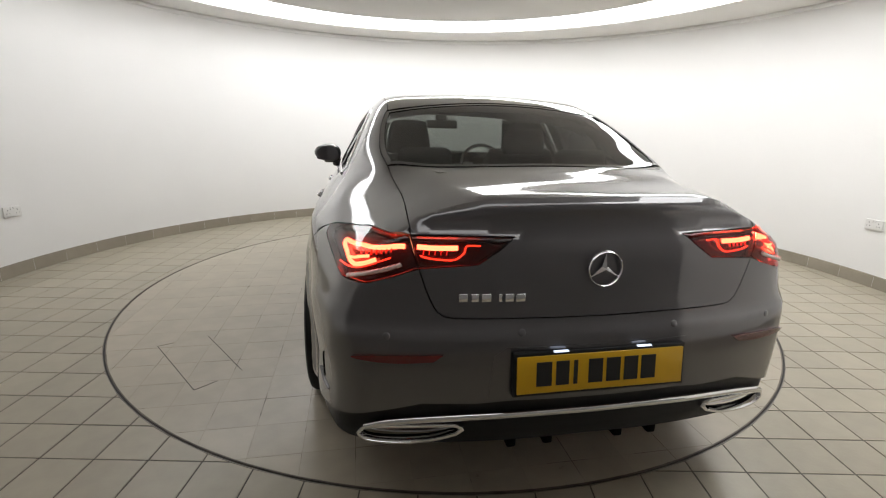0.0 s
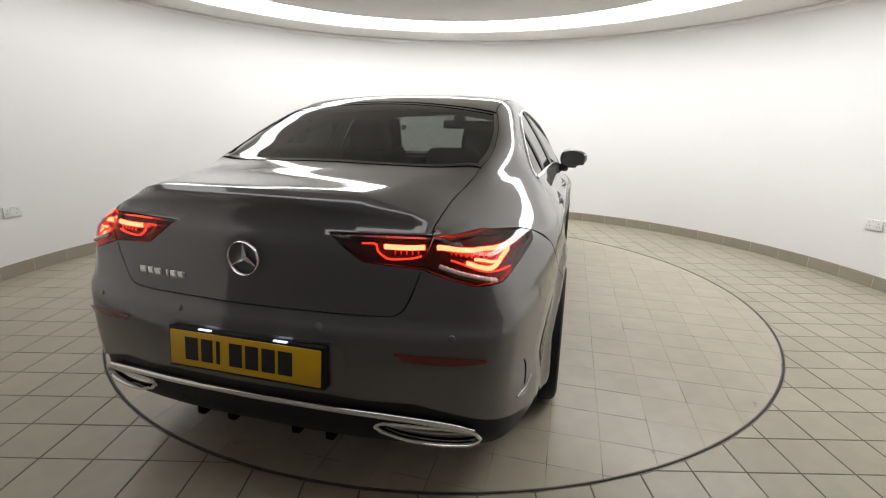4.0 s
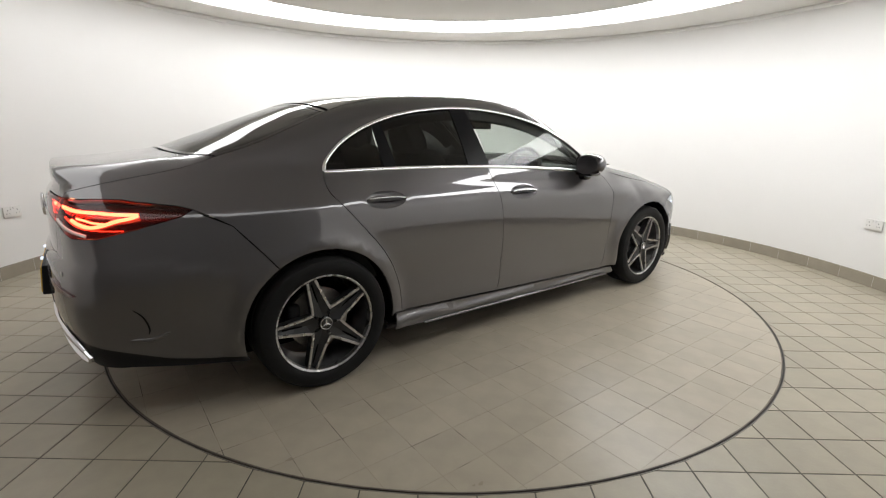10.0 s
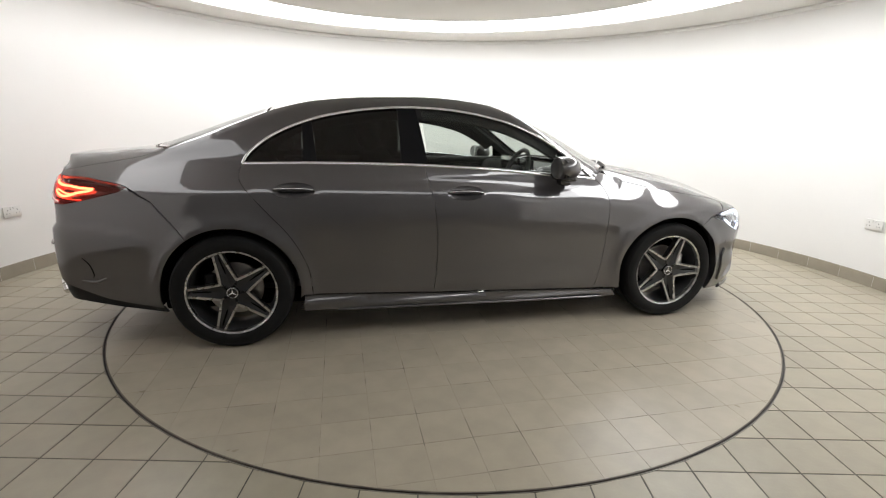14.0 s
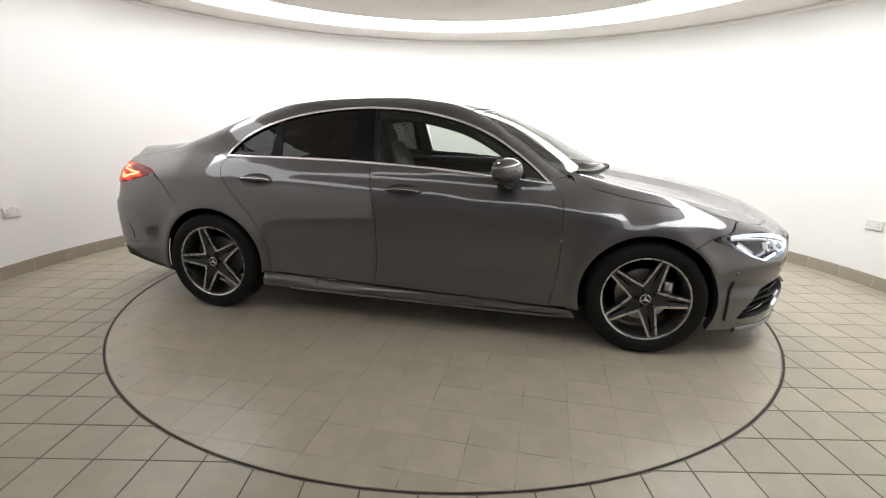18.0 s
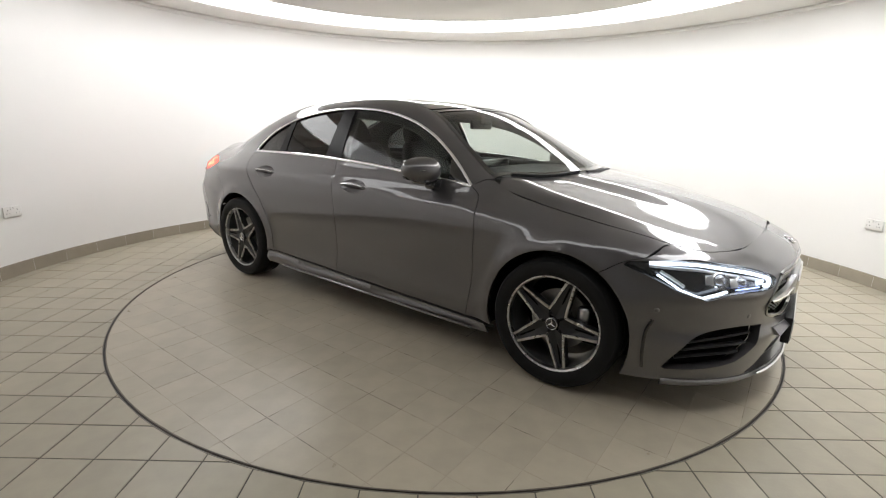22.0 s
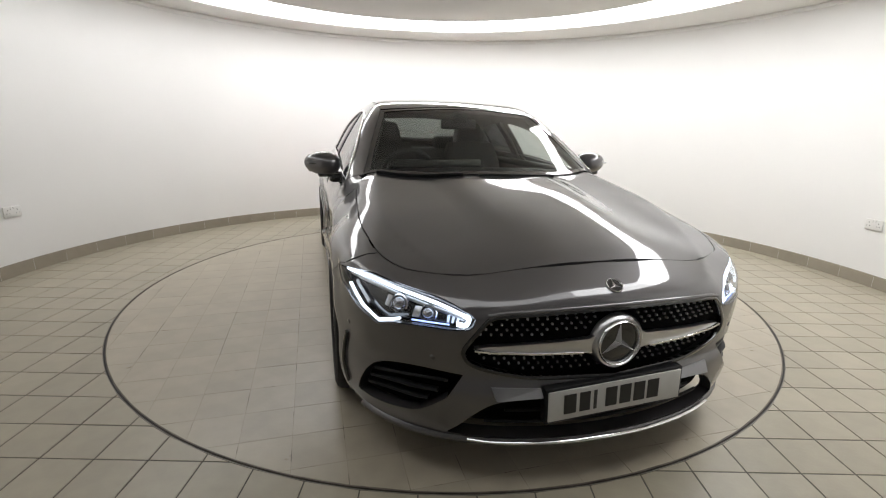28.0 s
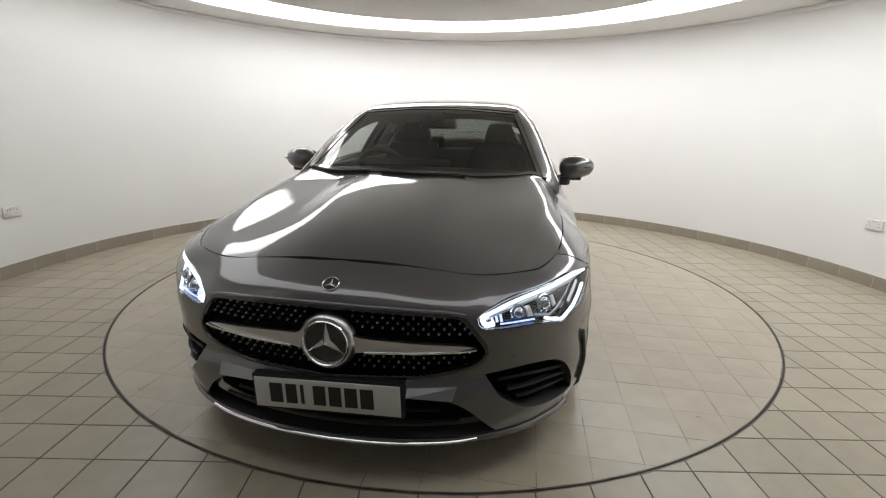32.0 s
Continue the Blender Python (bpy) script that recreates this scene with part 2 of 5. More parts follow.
for k in range(24):
    a = k * 15
    mood = GLOW if a < 135 or a >= 330 else GLOW_SOFT if a < 180 or a >= 300 else GLOW_LOW
    part("diffuser", sheet("diffuser", ring_z([(RING_IN + 0.005, ROOM_H + 0.015), (RING_OUT - 0.005, ROOM_H + 0.015), (RING_OUT - 0.005, ROOM_H + 0.05), (RING_IN + 0.005, ROOM_H + 0.05)], 8, (radians(a), radians(a + 15)), RING_AT)), mood, ring_light, "dimmed diffuser panel" if mood is GLOW_LOW else "")
for a in range(0, 360, 45):
    r, t = (RING_IN + RING_OUT) / 2, radians(a)
    part("hanger", block(0.02, 0.02, 0.10, (RING_AT[0] + r * math.cos(t), RING_AT[1] + r * math.sin(t), ROOM_H + 0.11)), SATIN, ring_light)


def socket(angle, z):
    """A double wall socket with two rockers and six pin holes, its back on the wall at that bearing."""
    a = radians(angle)
    s = thing("double_socket", "white double wall socket with switches", "socket", "wall sockets")
    s.matrix_basis = Matrix.Translation((ROOM[0] + (ROOM_R - 0.002) * math.cos(a), ROOM[1] + (ROOM_R - 0.002) * math.sin(a), z)) @ pose(0, 0, 0, 0, 0, angle + 90)
    part("plate", block(0.146, 0.012, 0.086, (0, 0.006, 0), 0.004), SOCKET, s)
    for side in (-1, 1):
        part("rocker", block(0.012, 0.006, 0.02, (side * 0.012, 0.0135, 0.028), 0.0015), SOCKET, s)
        for dx, dz, w, h in ((0, 0.014, 0.004, 0.009), (-0.011, -0.012, 0.008, 0.004), (0.011, -0.012, 0.008, 0.004)):
            part("pin_hole", block(w, 0.002, h, (side * 0.040 + dx, 0.0122, dz)), DARK, s)
    return s


socket(176.6, 0.512)
socket(6.6, 0.510)

# skirting tiles, one by one round the wall
skirting = thing("baseboard", "grey-beige tiled skirting along the curved wall", "skirting", kind="structure")
n = 74
skirt_mesh = sheet("skirt_tile", ring_z([(ROOM_R + 0.001, 0.0), (ROOM_R + 0.001, 0.104), (ROOM_R - 0.008, 0.104), (ROOM_R - 0.011, 0.101), (ROOM_R - 0.011, 0.0)], 4, (0.0002, 2 * math.pi / n - 0.0002)))
skirt_mesh.materials.append(SKIRT)
for i in range(n):
    part("skirting_tile", skirt_mesh, None, skirting, m=pose(ROOM[0], ROOM[1], 0, 0, 0, i * 360 / n))


# ---- turntable ----
table = thing("turntable", "beige tiled round car turntable with a dark steel rim", "turntable")
part("deck", sheet("deck", ring_z([(0.0, -0.0006), (TABLE_R - 0.0118, -0.0006), (TABLE_R - 0.0118, -0.10), (0.0, -0.10)], 128, close=False)), GROUT_TABLE, table)
part("rim_band", sheet("rim_band", ring_z([(TABLE_R - 0.0118, -0.05), (TABLE_R - 0.0118, 0.0004), (TABLE_R - 0.0066, 0.0004), (TABLE_R - 0.0066, -0.05)], 160)), RIM_DIRT, table, "worn steel edge band")
gap_ring = thing("floor_edge_ring", "dark seal and thin steel edge round the turntable", "floor trim", kind="structure")
part("seal", sheet("seal", ring_z([(TABLE_R - 0.0064, -0.05), (TABLE_R - 0.0064, -0.005), (TABLE_R + 0.0014, -0.005), (TABLE_R + 0.0014, -0.05)], 160)), GAP_RUBBER, gap_ring)
part("edge_strip", sheet("edge_strip", ring_z([(TABLE_R + 0.0016, -0.05), (TABLE_R + 0.0016, 0.0008), (TABLE_R + 0.0046, 0.0008), (TABLE_R + 0.0046, -0.05)], 160)), STEEL, gap_ring)


# an old service hatch in the tiles, its joint open along three edges
for (x0, y0), (x1, y1) in (((-0.893, 1.808), (-1.403, 1.463)), ((-0.791, 1.570), (-1.243, 1.283)), ((-1.403, 1.463), (-1.330, 1.378)), ((-0.893, 1.808), (-0.862, 1.735))):
    long, mid = math.hypot(x1 - x0, y1 - y0), ((x0 + x1) / 2, (y0 + y1) / 2)
    part("hatch_joint", block(long, 0.0034, 0.003, (0, 0, 0)), GAP_RUBBER, table, "dark open hatch joint", pose(*mid, -0.0008, 0, 0, math.degrees(math.atan2(y1 - y0, x1 - x0))))


def clip_round(poly, keep):
    """Cuts a polygon by a rule keep(x, y) > 0, linear along its edges."""
    out = []
    for (x0, y0), (x1, y1) in zip(poly, poly[1:] + poly[:1]):
        k0, k1 = keep(x0, y0), keep(x1, y1)
        if k0 > 0:
            out.append((x0, y0))
        if k0 * k1 < 0:
            t = k0 / (k0 - k1)
            out.append((x0 + t * (x1 - x0), y0 + t * (y1 - y0)))
    return out


def lay_tiles(owner, material, x0, y0, keep, score, joint, turn=0.0, most=300, ease=0.0012):
    """Square tiles on a grid: the best-scored whole ones as parts, cut and further ones in one mesh."""
    s = PITCH / 2 - joint / 2
    whole, cut = [], []
    c, sn = math.cos(turn), math.sin(turn)
    for i in range(-24, 25):
        for j in range(-24, 25):
            gx, gy = x0 + i * PITCH, y0 + j * PITCH
            fine = [(gx - s, gy - s), (gx, gy - s), (gx + s, gy - s), (gx + s, gy), (gx + s, gy + s), (gx, gy + s), (gx - s, gy + s), (gx - s, gy)]
            world_fine = [(c * x - sn * y, sn * x + c * y) for x, y in fine]
            ks = [keep(*p) for p in world_fine]
            cx, cy = c * gx - sn * gy, sn * gx + c * gy
            if min(ks) > 0:
                whole.append((score(cx, cy), cx, cy))
            elif max(ks) > 0:
                p = clip_round(world_fine, keep)
                if len(p) > 2:
                    cut.append(p)
    whole.sort()
    one = sheet("tile", prism([(-s, -s), (s, -s), (s, s), (-s, s)], -0.008, 0.0, ease), smooth=False)
    one.materials.append(material)
    for _, x, y in whole[:most]:
        k = random.randrange(4)
        part("tile", one, None, owner, m=pose(x, y, random.uniform(-0.0004, 0.0004), random.uniform(-0.08, 0.08), random.uniform(-0.08, 0.08), math.degrees(turn) + 90 * k))
    verts, faces = [], []
    for _, x, y in whole[most:]:
        cut.append([(x + c * a - sn * b, y + sn * a + c * b) for a, b in ((-s, -s), (s, -s), (s, s), (-s, s))])
    for p in cut:
        v, f = prism(p, -0.008, 0.0, ease)
        faces += [tuple(k + len(verts) for k in q) for q in f]
        verts += v
    rest = part("cut_tiles", sheet("cut_tiles", (verts, faces), smooth=False), material, owner)
    tagged(rest, kind="stuff")


# ---- the car's outer form: an implicit body, negative inside (x forward, y left, z up) ----
def curve(*pts):
    """A smooth curve through (x, y) pairs, monotone between them."""
    xs, ys = np.array(pts, float).T
    h, d = np.diff(xs), np.diff(ys) / np.diff(xs)
    m = np.empty(len(xs))
    m[0], m[-1] = d[0], d[-1]
    w1, w2 = 2 * h[1:] + h[:-1], h[1:] + 2 * h[:-1]
    same = d[:-1] * d[1:] > 0
    safe = np.where(same, d[:-1] * d[1:], 1)
    m[1:-1] = np.where(same, (w1 + w2) * safe / (w1 * d[1:] + w2 * d[:-1] + 1e-12 * np.sign(d[1:])), 0)

    def at(x):
        x = np.asarray(x, float)
        i = np.clip(np.searchsorted(xs, x) - 1, 0, len(xs) - 2)
        s = (x - xs[i]) / h[i]
        t = np.clip(s, 0, 1)
        v = ys[i] * (1 + 2 * t) * (1 - t) ** 2 + m[i] * h[i] * t * (1 - t) ** 2 + ys[i + 1] * t * t * (3 - 2 * t) + m[i + 1] * h[i] * t * t * (t - 1)
        return v + np.where(s > 1, (s - 1) * h[i] * m[-1], 0) + np.where(s < 0, s * h[i] * m[0], 0)
    return at


def smax(a, b, k):
    e = np.maximum(k - np.abs(a - b), 0) / k
    return np.maximum(a, b) + e * e * k / 4


def step(a, b, x):
    t = np.clip((x - a) / (b - a), 0, 1)
    return t * t * (3 - 2 * t)


WHEEL_X, WHEEL_Y, WHEEL_Z, ARCH = 1.3645, 0.806, 0.322, 0.362
half_width = curve((-2.3, 0.735), (-2.1, 0.805), (-1.85, 0.86), (-1.6, 0.888), (-1.36, 0.898), (-0.9, 0.893), (-0.2, 0.886), (0.8, 0.888), (1.36, 0.903), (1.7, 0.893), (2.0, 0.85), (2.3, 0.75))
side_low = curve((0.05, -0.09), (0.14, -0.05), (0.22, -0.022), (0.30, -0.012), (0.42, -0.014), (0.60, -0.002), (0.74, 0.0), (0.86, -0.012), (1.2, -0.06))
crease_z = curve((-2.2, 0.875), (-1.4, 0.868), (-0.5, 0.858), (0.07, 0.842), (0.55, 0.810), (0.9, 0.797), (1.2, 0.788), (1.7, 0.715), (2.2, 0.62))
roofline = curve((-2.3, 0.3), (-2.1, 0.95), (-1.85, 1.095), (-1.6, 1.19), (-1.41, 1.262), (-1.2, 1.333), (-0.95, 1.386), (-0.55, 1.42), (-0.2, 1.428), (0.15, 1.397), (0.4, 1.344), (0.68, 1.238), (0.97, 1.09), (1.2, 0.968), (1.45, 0.80), (1.7, 0.2))
deckline = curve((-2.4, 1.035), (-2.29, 1.045), (-2.1, 1.058), (-1.85, 1.085), (-1.5, 1.08), (-1.0, 1.06), (0.5, 1.05), (0.9, 1.028), (1.2, 0.978), (1.5, 0.932), (1.78, 0.876), (2.0, 0.812), (2.12, 0.758), (2.20, 0.717), (2.25, 0.687), (2.35, 0.62), (2.45, 0.52))
lean = curve((-2.3, 1.65), (-1.95, 1.5), (-1.55, 1.0), (-1.1, 0.56), (0.7, 0.52), (1.0, 0.95), (1.4, 1.12), (1.7, 1.12), (2.2, 1.6))
belt_y = curve((-2.3, 0.52), (-1.9, 0.62), (-1.6, 0.705), (-1.27, 0.78), (-0.8, 0.81), (0.0, 0.818), (0.6, 0.815), (0.95, 0.79), (1.2, 0.73), (1.5, 0.6))
tail_x = curve((0.05, -2.20), (0.2, -2.29), (0.33, -2.355), (0.5, -2.372), (0.62, -2.368), (0.665, -2.364), (0.70, -2.342), (0.86, -2.334), (0.925, -2.322), (0.945, -2.300), (0.98, -2.297), (1.03, -2.306), (1.08, -2.30))
nose_x = curve((0.05, 2.20), (0.13, 2.235), (0.19, 2.264), (0.25, 2.274), (0.345, 2.274), (0.425, 2.252), (0.56, 2.264), (0.64, 2.260), (0.665, 2.252), (0.7, 2.235), (0.76, 2.195), (0.85, 2.0))


bonnet_crease = curve((0.9, 0.77), (1.2, 0.740), (1.4, 0.715), (1.6, 0.685), (1.8, 0.627), (2.0, 0.546), (2.15, 0.475), (2.3, 0.43))
bonnet_drop = curve((0.9, 0.046), (1.2, 0.054), (1.5, 0.068), (1.8, 0.082), (2.0, 0.073), (2.15, 0.067), (2.3, 0.065))
bonnet_fold = curve((0.8, 1.0), (1.2, 1.1), (1.3, 0.85), (1.4, 0.55), (1.5, 0.40), (1.6, 0.28), (1.75, 0.18), (1.95, 0.18), (2.15, 0.30), (2.4, 0.35))
haunch = curve((-2.5, 0.695), (-2.2, 0.705), (-2.1, 0.703), (-1.9, 0.668), (-1.66, 0.615), (-1.4, 0.55))


def lower(x, y, z):
    """The body up to the bonnet, shoulders and boot."""
    side = half_width(x) + side_low(z)
    over = z - crease_z(x)
    over = 0.5 * (over + np.sqrt(over * over + 0.016 ** 2))
    side = side - over * (lean(x) + 0.5 * over)
    for wx in (WHEEL_X, -WHEEL_X):
        r = np.hypot(x - wx, z - WHEEL_Z)
        side = side + 0.022 * np.exp(-((r - 0.37) / 0.055) ** 2) * step(0.05, 0.3, z)
    side = side - 0.045 * step(-1.45, -2.1, x) * step(0.62, 0.88, z)
    side = side + 0.010 * step(0.030, -0.015, z - haunch(x)) * step(-1.60, -2.0, x)
    side = side + 0.018 * step(1.5, 1.75, x) * step(0.62, 0.50, z)
    side = side + 0.030 * step(0.0, -0.045, z - 0.238 + 0.0385 * x) * step(1.04, 0.96, np.abs(x))
    f = y - side
    front = step(0.3, 0.9, x)
    beyond = y - bonnet_crease(x)
    share = (np.minimum(y, bonnet_crease(x) + 0.02) / bonnet_crease(x)) ** 2
    past = 0.5 * (beyond + np.sqrt(beyond * beyond + 0.014 ** 2))
    dome = 0.38 * step(1.95, 1.30, x)
    top = deckline(x) - (0.06 * y * y + 0.03 * y ** 4) * (1 - front) - (bonnet_drop(x) * (0.25 * share + dome * step(0.23, 0.39, y - 0.03 * (1.5 - x)) + (0.75 - dome) * step(0.08, 0.62, y)) + bonnet_fold(x) * past) * front
    f = smax(f, z - top, 0.05 + 0.01 * front)
    f = smax(f, x - nose_x(z) + (0.27 + 0.08 * step(0.35, 0.15, z)) * y * y + 0.52 * y ** 6, 0.025 + 0.045 * step(0.38, 0.62, y))
    f = smax(f, tail_x(z) - x + 0.15 * y * y + 0.20 * y ** 6, 0.06 - 0.047 * step(0.88, 0.96, z))
    return smax(f, 0.15 + 0.10 * step(-1.6, -2.3, x) - z, 0.03)


def cabin(x, y, z):
    """The greenhouse: roof, glass and pillars."""
    up = np.maximum(z - 0.94, 0)
    side = belt_y(x) - 0.46 * up - 0.32 * up * up
    bent = x + y * y * (0.50 * step(0.0, 0.6, x) - 0.28 * step(-0.6, -1.2, x))
    return smax(y - side, z - roofline(bent) + 0.085 * y * y, 0.07)


def body(x, y, z):
    y = np.abs(y)
    a, b = lower(x, y, z), cabin(x, y, z)
    return -smax(-a, -b, 0.03)


def cast(origin, way, reach, steps=48):
    """Where rays from outside first meet the body: marched, then halved."""
    origin, way = np.asarray(origin, float), np.asarray(way, float)
    near, far = np.zeros(len(origin)), np.full(len(origin), float(reach))
    live = np.arange(len(origin))
    for s in np.linspace(0, reach, steps):
        inside = body(*(origin[live] + s * way[live]).T) < 0
        far[live[inside]] = s
        live = live[~inside]
        near[live] = s
        if not len(live):
            break
    for _ in range(22):
        mid = (near + far) / 2
        inside = body(*(origin + mid[:, None] * way).T) < 0
        far, near = np.where(inside, mid, far), np.where(inside, near, mid)
    return origin + far[:, None] * way


def normals(p):
    e, g = 2e-3, []
    for k in range(3):
        d = np.zeros(3)
        d[k] = e
        g.append(body(*(p + d).T) - body(*(p - d).T))
    g = np.array(g).T
    return g / np.maximum(np.linalg.norm(g, axis=1, keepdims=True), 1e-9)


# ---- panels: outlines laid on the body ----
from mathutils.geometry import delaunay_2d_cdt  # noqa: E402

FRONT_AXIS, REAR_AXIS, ARC_AT = 1.0, -1.2, (-1.7, 0.62)


def S(*pts):
    """Points of the car's right or left flank, given as (x, z)."""
    p = np.array(pts, float)
    return cast(np.c_[p[:, 0], np.full(len(p), 1.3), p[:, 1]], np.tile((0, -1.0, 0), (len(p), 1)), 1.3, 80)


def T(*pts):
    """Points seen from above, given as (x, y)."""
    p = np.array(pts, float)
    return cast(np.c_[p, np.full(len(p), 1.7)], np.tile((0, 0, -1.0), (len(p), 1)), 1.6, 80)


def F(*pts):
    """Points of the front, given as (y, z)."""
    p = np.array(pts, float)
    return cast(np.c_[np.full(len(p), 2.6), p], np.tile((-1.0, 0, 0), (len(p), 1)), 2.4, 120)


def B(*pts):
    """Points of the back, given as (y, z)."""
    p = np.array(pts, float)
    return cast(np.c_[np.full(len(p), -2.7), p], np.tile((1.0, 0, 0), (len(p), 1)), 2.4, 120)


def N(*pts):
    """Points round the nose, given as (bearing in degrees, z)."""
    return from_map("nose", np.array([(radians(a) * 1.1, z) for a, z in pts]))


def R(*pts):
    """Points round the tail, given as (bearing in degrees, z)."""
    return from_map("tail", np.array([(radians(a), z) for a, z in pts]))


def to_map(view, p):
    x, y, z = np.asarray(p).T
    if view == "ring":
        return np.c_[x, np.arctan2(z - 0.7, y) * 0.8]
    if view == "nose":
        return np.c_[np.arctan2(y, x - FRONT_AXIS) * 1.1, z]
    if view == "tail":
        return np.c_[np.arctan2(y, REAR_AXIS - x) * 1.0, z]
    if view == "lid":
        return np.c_[y, np.arctan2(z - ARC_AT[1], ARC_AT[0] - x) * 0.55]
    return {"side": np.c_[x, z], "top": np.c_[x, y], "front": np.c_[y, z], "rear": np.c_[y, z]}[view]


def from_map(view, uv):
    u, v = np.asarray(uv, float).T
    o, one = np.zeros(len(u)), np.ones(len(u))
    if view == "ring":
        a = v / 0.8
        way = np.c_[o, np.cos(a), np.sin(a)]
        return cast(np.c_[u, o, o + 0.7] + 1.5 * way, -way, 1.5, 90)
    if view == "nose":
        a = u / 1.1
        way = np.c_[np.cos(a), np.sin(a), o]
        return cast(np.c_[o + FRONT_AXIS, o, v] + 1.6 * way, -way, 1.6, 90)
    if view == "tail":
        way = np.c_[-np.cos(u), np.sin(u), o]
        return cast(np.c_[o + REAR_AXIS, o, v] + 1.6 * way, -way, 1.6, 90)
    if view == "lid":
        a = v / 0.55
        way = np.c_[-np.cos(a), o, np.sin(a)]
        return cast(np.c_[o + ARC_AT[0], u, o + ARC_AT[1]] + 1.1 * way, -way, 1.1, 90)
    return {"side": S, "top": T, "front": F, "rear": B}[view](*uv)


def bend(pts, n=6):
    """A smooth line through points (Catmull-Rom), ends included."""
    p = np.asarray(pts, float)
    q = np.vstack([2 * p[0] - p[1], p, 2 * p[-1] - p[-2]])
    out = []
    for i in range(1, len(q) - 2):
        for t in np.arange(n) / n:
            out.append(0.5 * (2 * q[i] + (q[i + 1] - q[i - 1]) * t + (2 * q[i - 1] - 5 * q[i] + 4 * q[i + 1] - q[i + 2]) * t * t + (3 * q[i] - q[i - 1] - 3 * q[i + 1] + q[i + 2]) * t ** 3))
    return np.array(out + [p[-1]])


def flip(p):
    return np.asarray(p)[::-1] * (1, -1, 1)


def spaced(loop, h):
    out = []
    for a, b in zip(loop, np.roll(loop, -1, 0)):
        k = max(1, int(np.ceil(np.linalg.norm(b - a) / h)))
        if np.linalg.norm(b - a) > 1e-6:
            out += [a + (b - a) * i / k for i in range(k)]
    return np.array(out)


def shrink(loop, by):
    """Moves a loop inward by a small distance."""
    area = np.sum(loop[:, 0] * np.roll(loop[:, 1], -1) - np.roll(loop[:, 0], -1) * loop[:, 1])
    d = np.roll(loop, -1, 0) - np.roll(loop, 1, 0)
    n = np.c_[-d[:, 1], d[:, 0]] / np.maximum(np.linalg.norm(d, axis=1, keepdims=True), 1e-9)
    return loop + n * by * np.sign(area)


def within(p, loops):
    inside = np.zeros(len(p), bool)
    for l in loops:
        a, b = l, np.roll(l, -1, 0)
        for (x0, y0), (x1, y1) in zip(a, b):
            if y0 != y1:
                c = (p[:, 1] > min(y0, y1)) & (p[:, 1] <= max(y0, y1))
                inside ^= c & (p[:, 0] < x0 + (p[:, 1] - y0) * (x1 - x0) / (y1 - y0))
    return inside


def panel(view, loops, h=0.035, lift=0.0, depth=0.014, gap=0.0017, mirror=False, flat=False):
    """A sheet of the body's surface inside the first loop and outside the others, with a folded edge. Loops are 3D points on the body."""
    maps = [shrink(spaced(to_map(view, l), h * 0.6), gap if i == 0 else -gap) for i, l in enumerate(loops)]
    lo, hi = maps[0].min(0), maps[0].max(0)
    g = np.stack(np.meshgrid(np.arange(lo[0], hi[0], h), np.arange(lo[1], hi[1], h)), -1).reshape(-1, 2)
    g[:, 0] += (np.round((g[:, 1] - lo[1]) / h) % 2) * h / 2
    g = g[within(g, maps)]
    edge = np.vstack(maps)
    if len(g):
        far = np.ones(len(g), bool)
        for k in range(0, len(g), 500):
            far[k:k + 500] = np.min(np.linalg.norm(g[k:k + 500, None] - edge[None], axis=2), axis=1) > h * 0.4
        g = g[far]
    links, base = [], 0
    for m in maps:
        links += [(base + i, base + (i + 1) % len(m)) for i in range(len(m))]
        base += len(m)
    pts = np.vstack([edge, g])
    vs, _, fs, *_ = delaunay_2d_cdt([Vector(p) for p in pts], links, [], 0, 1e-7)
    uv = np.array([tuple(v) for v in vs])
    tri = np.array(fs)
    tri = tri[within(uv[tri].mean(1), maps)]
    used = np.unique(tri)
    back = np.full(len(uv), -1)
    back[used] = np.arange(len(used))
    uv, tri = uv[used], back[tri]
    p = from_map(view, uv)
    nrm = normals(p)
    p = p + nrm * lift
    fn = np.cross(p[tri[:, 1]] - p[tri[:, 0]], p[tri[:, 2]] - p[tri[:, 0]])
    turned = np.sum(fn * nrm[tri[:, 0]], 1) < 0
    tri[turned] = tri[turned][:, ::-1]
    verts, norms, faces = [p], [nrm], [tuple(t) for t in tri]
    if depth:
        seen = {}
        for t in tri:
            for a, b in ((t[0], t[1]), (t[1], t[2]), (t[2], t[0])):
                seen[(a, b)] = seen.get((b, a), 0) + 1 if (b, a) in seen else 1
        rim = [(a, b) for (a, b) in seen if (b, a) not in seen]
        base = len(p)
        for a, b in rim:
            out = np.cross(p[b] - p[a], nrm[a])
            out = out / max(np.linalg.norm(out), 1e-9)
            verts.append(np.array([p[a], p[b], p[b] - nrm[b] * depth, p[a] - nrm[a] * depth]))
            norms.append(np.array([out] * 4))
            faces.append((base + 3, base + 2, base + 1, base))
            base += 4
        verts, norms = [np.vstack(verts)], [np.vstack(norms)]
    v, n = verts[0], norms[0]
    if mirror:
        v, n, faces = v * (1, -1, 1), n * (1, -1, 1), [f[::-1] for f in faces]
    return mesh_of("panel", v, faces, norms=n)


